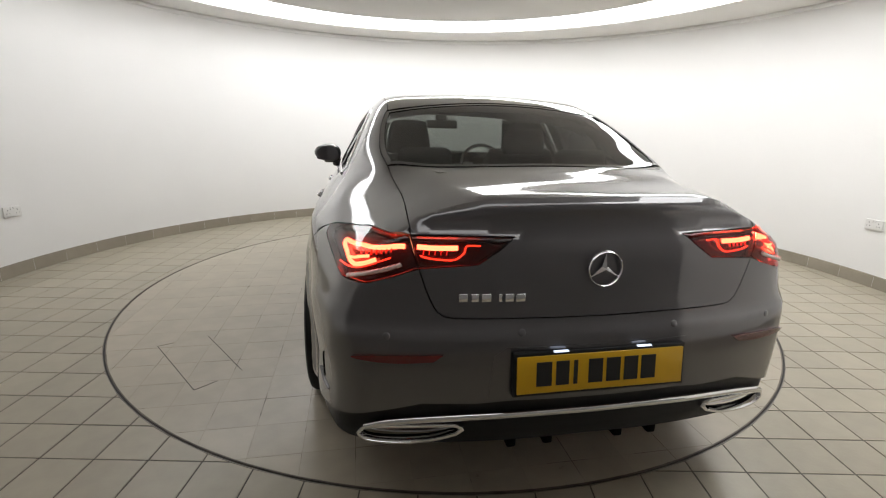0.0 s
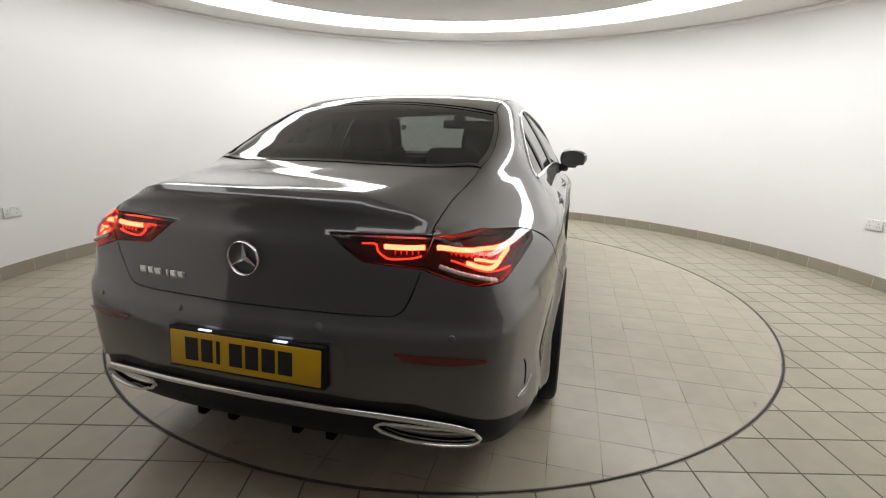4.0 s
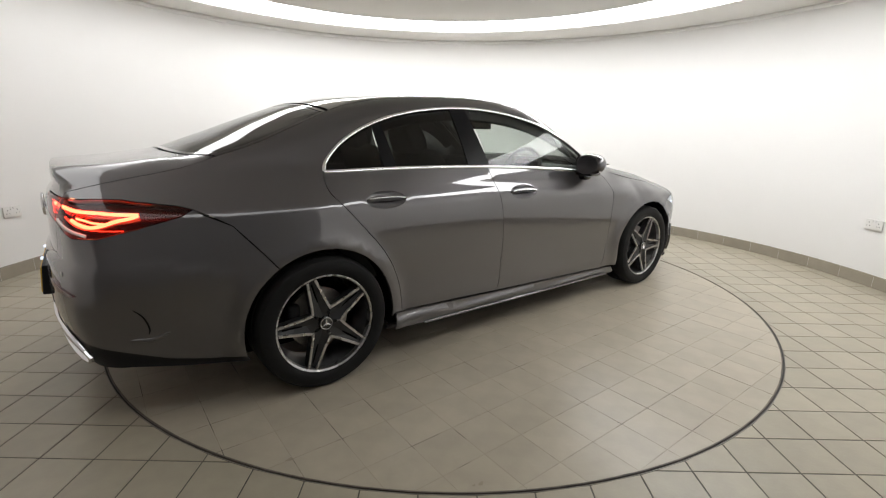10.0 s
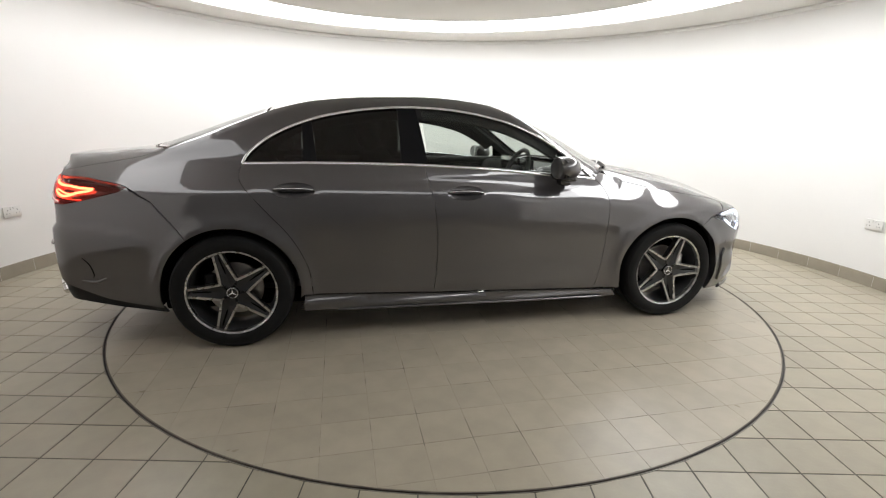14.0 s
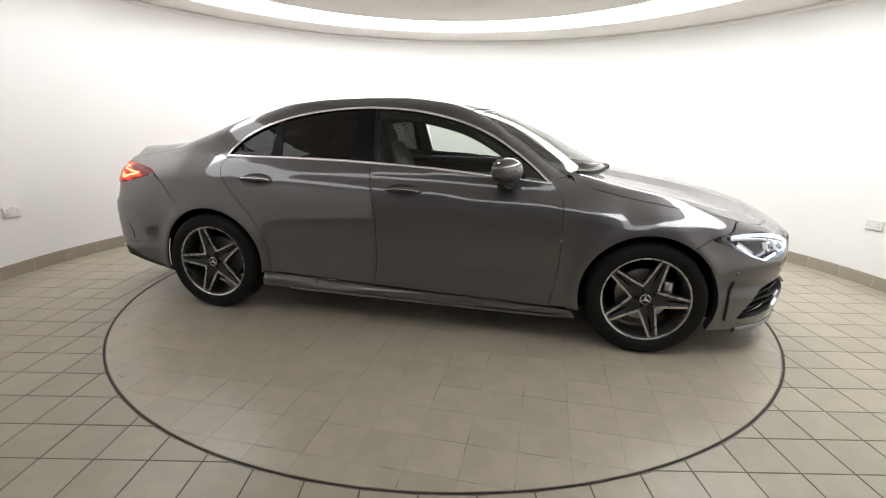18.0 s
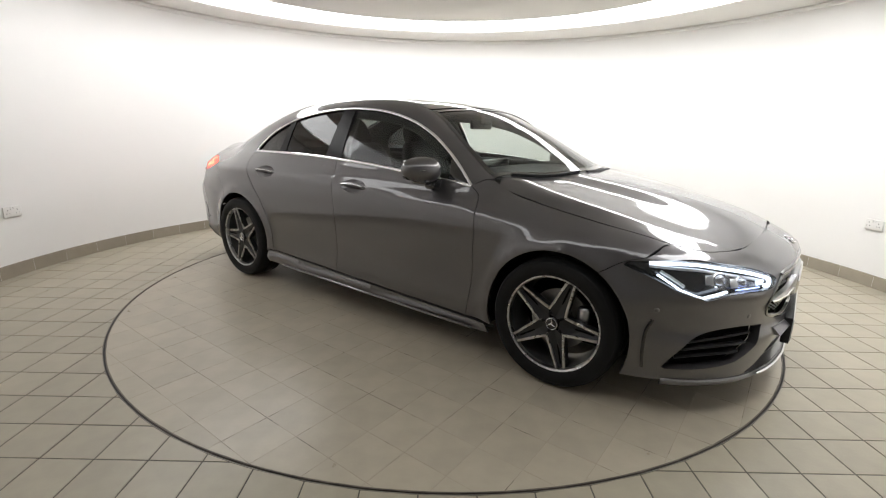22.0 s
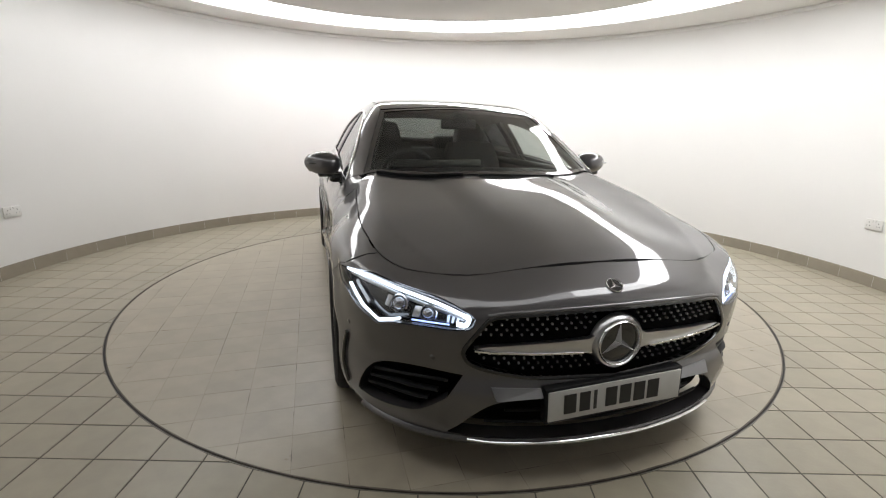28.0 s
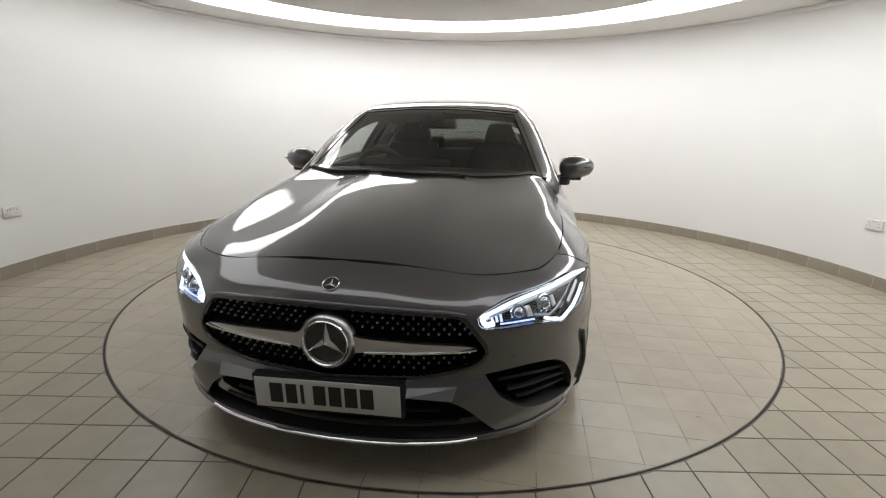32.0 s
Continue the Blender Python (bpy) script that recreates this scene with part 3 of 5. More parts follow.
def strip(line, width, height, lift=0.0, mirror=False, closed=False, taper=False):
    """A rounded bar laid along a line of points on the body."""
    p = np.asarray(line, float)
    nrm = normals(p)
    d = np.gradient(p, axis=0)
    if closed:
        d = np.roll(p, -1, 0) - np.roll(p, 1, 0)
    d /= np.maximum(np.linalg.norm(d, axis=1, keepdims=True), 1e-9)
    across = np.cross(d, nrm)
    prof = [(-0.5, -0.4), (-0.5, 0.35), (-0.36, 0.85), (0, 1.0), (0.36, 0.85), (0.5, 0.35), (0.5, -0.4)]
    k, n = len(prof), len(p)
    w = np.ones(n) if not taper else np.sqrt(np.clip(np.sin(np.linspace(0.05, math.pi - 0.05, n)), 0.02, 1))
    verts = [tuple(p[i] + across[i] * a * width * w[i] + nrm[i] * (b * height + lift)) for i in range(n) for a, b in prof]
    faces = []
    for i in range(n if closed else n - 1):
        j = (i + 1) % n
        faces += [(i * k + m, i * k + (m + 1) % k, j * k + (m + 1) % k, j * k + m) for m in range(k)]
    if not closed:
        faces += [tuple(range(k))[::-1], tuple((n - 1) * k + m for m in range(k))]
    if mirror:
        verts, faces = [(x, -y, z) for x, y, z in verts], [f[::-1] for f in faces]
    me = mesh_of("strip", verts, faces)
    bm = bmesh.new()
    bm.from_mesh(me)
    bmesh.ops.recalc_face_normals(bm, faces=bm.faces)
    bm.to_mesh(me)
    bm.free()
    me.shade_smooth()
    me.set_sharp_from_angle(angle=radians(50))
    return me


car = thing("car", "dark grey metallic four-door coupe standing on the turntable", "car")
SIDES = ((True, "right"), (False, "left"))

# outlines shared by neighbouring panels, on the flank as (x, z)
BELT = bend(S((-1.282, 1.012), (-0.914, 1.016), (-0.599, 1.013), (-0.289, 1.005), (0.10, 0.985), (0.45, 0.957), (0.809, 0.924)))
DAYLIGHT = bend(S((-1.282, 1.012), (-1.256, 1.060), (-1.166, 1.138), (-1.043, 1.205), (-0.886, 1.262), (-0.724, 1.298), (-0.559, 1.321), (-0.390, 1.333), (-0.218, 1.332), (-0.044, 1.319), (0.130, 1.290), (0.305, 1.243), (0.480, 1.165), (0.654, 1.052), (0.809, 0.924)))
REAR_GAP = bend(S((-1.282, 1.012), (-1.295, 0.975), (-1.292, 0.933), (-1.267, 0.893), (-1.229, 0.850), (-1.153, 0.759), (-1.070, 0.663), (-1.015, 0.580), (-0.975, 0.495), (-0.949, 0.409), (-0.937, 0.281)), 4)
PILLAR_GAP = bend(S((-0.283, 1.006), (-0.249, 0.861), (-0.222, 0.697), (-0.213, 0.525), (-0.220, 0.347), (-0.236, 0.252)), 4)
FRONT_GAP = bend(S((0.809, 0.924), (0.863, 0.882), (0.884, 0.816), (0.890, 0.719), (0.888, 0.611), (0.883, 0.462), (0.861, 0.311), (0.841, 0.216)), 4)


def arch(wx, a0, a1, n=24, r=ARCH):
    """The edge of a wheel arch between two bearings, in degrees from forward."""
    a = np.radians(np.linspace(a0, a1, n))
    return S(*np.c_[wx + r * np.cos(a), WHEEL_Z + r * np.sin(a)])


def cut(line, x0, x1):
    line = np.asarray(line)
    return line[(line[:, 0] >= x0) & (line[:, 0] <= x1)]


LAMP_TOP = np.vstack([S((-1.850, 0.890), (-1.89, 0.902), (-2.037, 0.922)), B((0.655, 0.930), (0.60, 0.935), (0.547, 0.937))])
LAMP_LOW = np.vstack([B((0.527, 0.847), (0.60, 0.822), (0.674, 0.799)), S((-2.175, 0.800), (-2.049, 0.828), (-1.894, 0.868), (-1.850, 0.890))])
BUMPER_SEAM = S((-1.850, 0.890), (-1.723, 0.82), (-1.62, 0.715))
WING_SEAM = np.vstack([T((1.80, 0.768), (1.785, 0.79)), S((1.745, 0.716), (1.70, 0.705), (1.650, 0.682), (1.60, 0.648), (1.566, 0.627))])
LID_SIDE = np.vstack([B((0.547, 0.937), (0.548, 0.958)), bend(T((-2.170, 0.547), (-2.09, 0.545), (-2.01, 0.545), (-1.92, 0.550), (-1.83, 0.560), (-1.700, 0.575)), 3)])
REAR_GLASS_SIDE = bend(T((-1.700, 0.575), (-1.544, 0.592), (-1.344, 0.578), (-1.165, 0.543)), 4)
ROOF_SIDE = bend(T((-1.150, 0.535), (-1.0, 0.528), (-0.6, 0.522), (0.0, 0.522), (0.18, 0.523), (0.285, 0.526)), 4)
SCREEN_SIDE = bend(T((0.305, 0.528), (0.40, 0.551), (0.50, 0.583), (0.62, 0.624), (0.725, 0.658), (0.83, 0.690), (0.897, 0.708)), 4)
SCREEN_FOOT = bend(T((0.905, 0.672), (1.03, 0.50), (1.136, 0.28), (1.18, 0.0)), 5)
BONNET_SIDE = bend(T((0.908, 0.722), (1.05, 0.762), (1.25, 0.778), (1.5, 0.788), (1.68, 0.774), (1.80, 0.752), (1.90, 0.706), (1.961, 0.645), (2.048, 0.478), (2.085, 0.25), (2.098, 0.0)), 4)

# ---- doors, wings and sills, each side ----
a0 = math.degrees(math.asin((0.27 - WHEEL_Z) / ARCH))
def scoop(hx, hz):
    """The outline of a door handle's scooped recess."""
    return S(*[(hx + 0.110 * math.cos(a), hz - 0.004 + 0.040 * math.sin(a)) for a in np.linspace(0, 2 * math.pi, 41)[:-1]])


def dish(me, hx, hz):
    """Sinks a recess's sheet into a shallow bowl."""
    for v in me.vertices:
        q = min(1.0, math.hypot((v.co.x - hx) / 0.110, (v.co.z - hz) / 0.040))
        v.co.y -= math.copysign(0.003 + 0.021 * (1 - q ** 2.4), v.co.y)
    plain = mesh_of("recess", [v.co for v in me.vertices], [tuple(f.vertices) for f in me.polygons])
    return plain


HANDLES = ((-1.012, 0.880), (-0.045, 0.855))
for right, _ in SIDES:
    door = part("front_door", panel("ring", [np.vstack([cut(BELT, -0.283, 0.81), FRONT_GAP[1:], PILLAR_GAP[::-1]]), scoop(*HANDLES[1])], mirror=right), PAINT, car)
    rear = part("rear_door", panel("ring", [np.vstack([cut(BELT, -1.29, -0.284), PILLAR_GAP, REAR_GAP[::-1][:-1]]), scoop(*HANDLES[0])], mirror=right), PAINT, car)
    part("front_wing", panel("ring", [np.vstack([FRONT_GAP[::-1], T((0.87, 0.735)), BONNET_SIDE[:21], WING_SEAM, arch(WHEEL_X, 56, 180 - math.degrees(math.asin((0.215 - WHEEL_Z) / ARCH)))])], mirror=right), PAINT, car)
    part("body_side", panel("ring", [np.vstack([DAYLIGHT[::-1], REAR_GAP[1:], S((-0.985, 0.287)), arch(-WHEEL_X, a0, 123.5), BUMPER_SEAM[::-1][1:], LAMP_TOP[1:], LID_SIDE[1:], REAR_GLASS_SIDE[1:], ROOF_SIDE, SCREEN_SIDE, T((0.888, 0.722), (0.86, 0.745))])], mirror=right), PAINT, car)
    sill = part("sill", panel("side", [S((-0.985, 0.283), (-0.236, 0.247), (0.841, 0.211), (0.972, 0.207), (1.0, 0.162), (0.5, 0.163), (-0.3, 0.175), (-0.99, 0.196))], 0.03, mirror=right, lift=0.006), PAINT, car)
    part("sill_blade", strip(bend(S((-0.80, 0.192), (0.0, 0.178), (0.90, 0.166))), 0.012, 0.006, 0.010, mirror=right), PAINT, sill)
    part("sill_base", panel("side", [S((-1.02, 0.20), (1.02, 0.166), (1.02, 0.155), (-1.02, 0.158))], 0.03, -0.03, mirror=right), PLASTIC, sill)
    # windows
    part("window_trim", strip(DAYLIGHT, 0.017, 0.005, 0.002, right), CHROME, car, "polished chrome window surround")
    part("belt_trim", strip(BELT, 0.019, 0.006, 0.002, right), CHROME, car, "polished chrome strip under the windows")
    lift = -0.008
    front_top, rear_top = cut(DAYLIGHT, -0.29, 0.81), cut(DAYLIGHT, -0.92, -0.37)
    part("window", panel("ring", [np.vstack([S((-0.255, 1.004)), cut(BELT, -0.25, 0.81), front_top[::-1]])], 0.04, lift, 0, mirror=right), CLEAR, door, "clear side window")
    part("window", panel("ring", [np.vstack([S((-0.905, 1.016)), cut(BELT, -0.90, -0.37), rear_top[::-1]])], 0.04, lift, 0, mirror=right), TINTED, rear, "dark privacy side window")
    part("quarter_window", panel("ring", [np.vstack([cut(BELT, -1.285, -0.945), cut(DAYLIGHT, -1.285, -0.965)[::-1]])], 0.04, lift, 0, mirror=right), TINTED, rear, "small dark quarter window")
    part("pillar_cover", panel("ring", [np.vstack([S((-0.415, 1.010), (-0.253, 1.004)), cut(DAYLIGHT, -0.425, -0.30)[::-1]])], 0.03, -0.004, 0.006, mirror=right), TRIM_BLACK, door, "black pillar trim")
    part("window_divider", panel("ring", [np.vstack([S((-0.962, 1.016), (-0.885, 1.016)), cut(DAYLIGHT, -0.985, -0.895)[::-1]])], 0.03, -0.003, 0.006, mirror=right), TRIM_BLACK, rear)
    part("mirror_sail", panel("ring", [np.vstack([S((0.66, 0.940), (0.79, 0.928)), cut(DAYLIGHT, 0.60, 0.80)[::-1]])], 0.03, -0.005, 0.006, mirror=right), GLOSS_BLACK, door)
    # handles in their scooped recesses
    for owner, (hx, hz) in ((rear, HANDLES[0]), (door, HANDLES[1])):
        part("handle_recess", dish(panel("ring", [scoop(hx, hz)], 0.010, 0.0, 0, -0.0012, right), hx, hz - 0.004), PAINT, owner)
        handle = part("handle", strip(bend(S((hx - 0.108, hz), (hx - 0.05, hz + 0.006), (hx + 0.05, hz + 0.004), (hx + 0.108, hz - 0.005)), 8), 0.026, 0.018, -0.004, right, taper=True), PAINT, owner)
        part("handle_inlay", strip(bend(S((hx - 0.100, hz), (hx - 0.05, hz + 0.003), (hx + 0.05, hz + 0.001), (hx + 0.100, hz - 0.006)), 8), 0.004, 0.003, 0.013, right), CHROME, handle, "slim chrome inlay")

# ---- roof, glass, bonnet and boot ----
roof = part("roof_panel", panel("ring", [np.vstack([ROOF_SIDE, T((0.300, 0.50), (0.345, 0.267), (0.360, 0.0)), flip(T((0.300, 0.50), (0.345, 0.267))), flip(ROOF_SIDE), flip(T((-1.155, 0.23))), T((-1.155, 0.0), (-1.155, 0.23))])], 0.05, 0.0), ROOF_GLASS, car, "black glass roof panel")
half = np.vstack([T((0.375, 0.0), (0.360, 0.267), (0.318, 0.495)), SCREEN_SIDE, SCREEN_FOOT[1:]])
def frit(owner, half, by):
    """The black printed border of a pane."""
    outer = np.vstack([half, flip(half)[1:-1]])
    inner = shrink(spaced(outer[:, :2], 0.03), by)
    part("pane_border", panel("top", [outer, T(*inner)], 0.03, -0.0015, 0.004, 0.001), GLOSS_BLACK, owner, "black printed pane border")


screen = part("windscreen", panel("top", [np.vstack([half, flip(half)[1:-1]])], 0.05, -0.005, 0), CLEAR, car, "clear windscreen")
frit(screen, half, 0.030)
half = np.vstack([T((-1.170, 0.0), (-1.170, 0.23), (-1.168, 0.50)), REAR_GLASS_SIDE[::-1], bend(T((-1.70, 0.572), (-1.80, 0.40), (-1.845, 0.2), (-1.855, 0.0)), 4)[1:]])
back_pane = part("rear_window", panel("top", [np.vstack([half, flip(half)[1:-1]])], 0.05, -0.004, 0), REAR_TINT, car, "dark tinted rear window")
frit(back_pane, half, 0.020)
half = np.vstack([bend(T((1.205, 0.0), (1.160, 0.28), (1.055, 0.50), (0.925, 0.69)), 4), BONNET_SIDE[1:]])
bonnet = part("bonnet", panel("top", [np.vstack([half, flip(half)[1:-1]])], 0.020), PAINT, car)
part("scuttle", panel("top", [np.vstack([SCREEN_FOOT[::-1], T((0.92, 0.688)), bend(T((1.205, 0.0), (1.160, 0.28), (1.055, 0.50), (0.925, 0.69)), 4)[::-1][1:]])], 0.03, -0.012), PLASTIC, car)
part("scuttle", panel("top", [np.vstack([SCREEN_FOOT[::-1], T((0.92, 0.688)), bend(T((1.205, 0.0), (1.160, 0.28), (1.055, 0.50), (0.925, 0.69)), 4)[::-1][1:]])], 0.03, -0.012, mirror=True), PLASTIC, car)
LID_LOW = bend(B((0.527, 0.847), (0.512, 0.80), (0.494, 0.753), (0.468, 0.716), (0.411, 0.704), (0.181, 0.703), (0.0, 0.702)), 4)
TAIL_TIP = B((0.545, 0.936), (0.408, 0.936), (0.259, 0.934), (0.309, 0.898), (0.365, 0.860), (0.527, 0.847))
half = np.vstack([bend(T((-1.870, 0.0), (-1.86, 0.2), (-1.815, 0.40), (-1.715, 0.57)), 4), LID_SIDE[::-1][1:], TAIL_TIP[1:], LID_LOW[1:]])
boot = part("boot_lid", panel("lid", [np.vstack([half, flip(half)[1:-1]])], 0.03), PAINT, car)

# ---- front end ----
HEADLAMP = np.vstack([bend(np.vstack([S((1.662, 0.674), (1.70, 0.695)), F((0.80, 0.716), (0.738, 0.708), (0.592, 0.676), (0.515, 0.645), (0.492, 0.625))]), 5)[:-1],
                      bend(F((0.492, 0.625), (0.508, 0.592), (0.56, 0.585), (0.654, 0.586), (0.735, 0.575), (0.800, 0.548)), 4)[:-1], S((1.87, 0.592), (1.76, 0.645))])
GRILLE_TOP = bend(F((0.0, 0.653), (0.279, 0.646), (0.415, 0.637), (0.448, 0.625), (0.480, 0.588), (0.518, 0.532), (0.527, 0.503)), 4)
GRILLE_LOW = bend(F((0.527, 0.503), (0.507, 0.468), (0.457, 0.446), (0.36, 0.424), (0.265, 0.413), (0.0, 0.402)), 4)
VENT = np.vstack([bend(N((24.2, 0.420), (30.5, 0.431), (36.0, 0.420), (40.0, 0.385), (43.0, 0.305), (44.6, 0.240)), 4), bend(N((44.0, 0.233), (40.0, 0.238), (36.0, 0.248), (31.0, 0.272), (26.5, 0.340)), 4)])
INTAKE = np.vstack([F((0.0, 0.385), (0.26, 0.383), (0.285, 0.345)), bend(F((0.37, 0.338), (0.43, 0.325), (0.485, 0.285), (0.54, 0.220), (0.565, 0.190)), 4), F((0.30, 0.188), (0.0, 0.188))])
SKIRT_LINE = np.vstack([N(*[(a, 0.165) for a in np.linspace(0, 44, 14)]), S((1.715, 0.165))])


def both(half_top_to_low):
    """A loop through the middle from its half, with the other half mirrored."""
    return np.vstack([half_top_to_low, flip(half_top_to_low)[1:-1]])


grille_half = np.vstack([GRILLE_TOP, GRILLE_LOW[1:]])
upper = np.vstack([BONNET_SIDE[20:][::-1], WING_SEAM, arch(WHEEL_X, 56, math.degrees(math.asin((0.165 - WHEEL_Z) / ARCH)), 14), SKIRT_LINE[::-1]])
bumper = part("front_bumper", panel("nose", [both(upper), HEADLAMP, HEADLAMP * (1, -1, 1), both(grille_half), VENT, VENT * (1, -1, 1), both(INTAKE)], 0.023, depth=0.045), PAINT, car)
part("splitter", strip(np.vstack([flip(SKIRT_LINE[:-1])[:-1], SKIRT_LINE[:-1]]), 0.035, 0.012, 0.004), PAINT, bumper)
lip = bend(F((0.0, 0.176), (0.15, 0.176), (0.30, 0.177), (0.42, 0.179), (0.50, 0.186)), 5)
part("chrome_lip", strip(np.vstack([flip(lip)[:-1], lip]), 0.010, 0.007, 0.016), CHROME, bumper, "bright chrome lower lip")
part("intake_back", panel("nose", [both(INTAKE)], 0.05, -0.07, 0, -0.02), DARK, bumper)
for z in (0.235, 0.285, 0.335):
    y = 0.50 - (z - 0.2) * 1.35
    part("intake_slat", strip(F(*[(k * y, z) for k in np.linspace(-1, 1, 25)]), 0.012, 0.006, -0.03), PLASTIC, bumper)
for right, _ in SIDES:
    s = -1 if right else 1
    part("bonnet_channel", strip(BONNET_SIDE[18:], 0.026, 0.005, -0.017, right), PAINT, bumper)
    part("vent_back", panel("nose", [VENT], 0.04, -0.055, 0, -0.015, right), DARK, bumper)
    for k in range(3):
        z0 = 0.392 - k * 0.042
        line = bend(N((26.5 + k * 1.6, z0 + 0.002), (33, z0 - 0.002), (40.5 + k * 1.0, z0 - 0.028)), 6)
        part("vent_fin", strip(line, 0.014, 0.016, -0.034, right), PLASTIC, bumper)
    part("vent_flick", strip(bend(N((47.5, 0.455), (48.5, 0.40), (48.8, 0.32), (48.2, 0.235)), 6), 0.014, 0.012, 0.002, right), GLOSS_BLACK, bumper)
    # upturned facet of the bumper, its brightness put into the colour
    face = F((0.435, 0.386), (0.272, 0.382), (0.272, 0.360), (0.425, 0.350))
    face = face + np.array([(0.006, 0, 0)] * 2 + [(0.022, 0, 0)] * 2)
    inside = face - (0.03, 0, 0)
    loops = [tuple(range(4))[::s], *[tuple((k, (k + 1) % 4, 4 + (k + 1) % 4, 4 + k)[::-s]) for k in range(4)]]
    part("bumper_facet", mesh_of("bumper_facet", np.vstack([face, inside]) * (1, s, 1), loops, smooth=False), FACET_LIT, bumper, "bumper facet with its lit tone in a paler grey")
    lamp = part("headlamp", panel("nose", [HEADLAMP], 0.03, -0.045, 0, 0.001, right), GLOSS_BLACK, car, "headlamp with a lit white light strip")
    part("lamp_wall", strip(HEADLAMP, 0.006, 0.022, -0.026, right, closed=True), GLOSS_BLACK, lamp)
    top = bend(np.vstack([S((1.76, 0.700)), F((0.795, 0.706), (0.735, 0.697), (0.60, 0.665), (0.525, 0.636))]), 6)
    part("light_strip", strip(top, 0.0115, 0.008, -0.016, right), WHITE_LED, lamp, "glowing white upper light strip")
    part("light_ledge", strip(top - (0, 0, 0.016), 0.016, 0.006, -0.028, right), SATIN, lamp, "bright ledge under the light strip")
    hook = bend(F((0.528, 0.634), (0.514, 0.626), (0.524, 0.600), (0.552, 0.603)), 5)
    part("light_hook", strip(hook, 0.016, 0.008, -0.018, right), WHITE_LED, lamp, "glowing white inner light hook")
    for k in range(3):
        y = 0.552 + 0.014 * k
        part("light_cell", strip(F((y, 0.606), (y - 0.006, 0.626 + 0.004 * k)), 0.008, 0.005, -0.026, right), DIM_LED, lamp, "pale lit cell")
    outer = bend(S((1.795, 0.650), (1.84, 0.622), (1.89, 0.590)), 6)
    part("light_tick", strip(outer, 0.008, 0.008, -0.018, right), WHITE_LED, lamp, "glowing white outer light strip")
    foot = bend(np.vstack([S((1.89, 0.590)), F((0.795, 0.562), (0.775, 0.568), (0.745, 0.580), (0.725, 0.590))]), 5)
    part("light_foot", strip(foot, 0.009, 0.008, -0.018, right), WHITE_LED, lamp, "glowing white lower light strip")
    part("inner_ledge", strip(outer + (0.012, -0.012, 0.012), 0.014, 0.006, -0.030, right), SATIN, lamp)
    part("light_edge", strip(bend(F((0.575, 0.598), (0.63, 0.598), (0.69, 0.594)), 5), 0.005, 0.005, -0.022, right), BLUE_LED, lamp, "thin pale blue light edge")
    for y, z, r in ((0.735, 0.640, 0.031), (0.640, 0.630, 0.028)):
        c = F((y, z))[0]
        nrm = normals(c[None])[0]
        turn = Vector(nrm * (1, s, 1)).to_track_quat("Y", "Z").to_matrix().to_4x4()
        at = Matrix.Translation(Vector((c - nrm * 0.040) * (1, s, 1))) @ turn
        part("projector", sheet("projector", lathe([(0.0, 0.020), (r * 0.45, 0.016), (r * 0.75, 0.006), (r * 0.9, -0.006)], 32)), PROJECTOR, lamp, "round silvery projector lens", at)
        part("projector_ring", sheet("projector_ring", lathe([(r * 0.9, -0.004), (r * 0.98, 0.004), (r * 1.12, 0.0), (r * 1.15, -0.02)], 32)), CHROME, lamp, m=at)
        part("reflector_wing", block(0.030, 0.006, 0.040, (-s * (r + 0.014), -0.002, 0.002), 0.002, turn=pose(0, 0, 0, 14, 0, s * 24)), SATIN, lamp, "angled bright reflector", at)
    part("lens", panel("nose", [HEADLAMP], 0.03, -0.002, 0.006, 0.002, right), LENS, lamp, "clear headlamp lens")

grille = part("grille", panel("nose", [both(grille_half)], 0.05, -0.030, 0, 0.0), DARK, car, "black radiator grille with small bright pins")
# raised strip added so the grille's upper edge catches a bright line
brow = bend(F((0.0, 0.662), (0.279, 0.655), (0.40, 0.648), (0.452, 0.638)), 5)
part("grille_brow", strip(np.vstack([flip(brow)[:-1], brow]), 0.014, 0.007, 0.0), PAINT, car)
part("grille_frame", strip(both(grille_half), 0.018, 0.012, -0.006, closed=True), GLOSS_BLACK, grille)
pin = sheet("pin", lathe([(0.0, 0.004), (0.0030, 0.003), (0.0042, 0.0), (0.0045, -0.006)], 8))
pin.materials.append(SATIN)
loop = to_map("front", both(np.vstack([GRILLE_TOP, GRILLE_LOW[1:]])))
spots = np.array([(k * 0.034 + (row % 2) * 0.017, 0.418 + row * 0.0185) for row in range(13) for k in range(-16, 17)])
spots = spots[within(spots, [shrink(loop, 0.016)])]
spots = spots[(np.hypot(spots[:, 0], spots[:, 1] - 0.535) > 0.105) & (np.abs(spots[:, 1] - 0.530 - 0.02 * (1 - np.abs(spots[:, 0]) / 0.5)) > 0.026)]
for c, nrm in zip(F(*spots), normals(F(*spots))):
    part("grille_pin", pin, None, grille, m=Matrix.Translation(Vector(c - nrm * 0.024)) @ Vector(nrm).to_track_quat("Y", "Z").to_matrix().to_4x4())
for s in (False, True):
    bar = np.vstack([F((0.070, 0.572), (0.11, 0.552), (0.30, 0.541), (0.44, 0.532), (0.495, 0.522)), F((0.485, 0.515), (0.44, 0.512), (0.30, 0.506), (0.13, 0.500), (0.070, 0.490))])
    part("grille_bar", panel("nose", [bar], 0.015, -0.002, 0.02, 0, s), SATIN, grille, "satin silver grille bar")
    part("bar_edge", strip(F((0.13, 0.503), (0.30, 0.508), (0.44, 0.514), (0.492, 0.519)), 0.010, 0.008, 0.0, s), CHROME, grille)


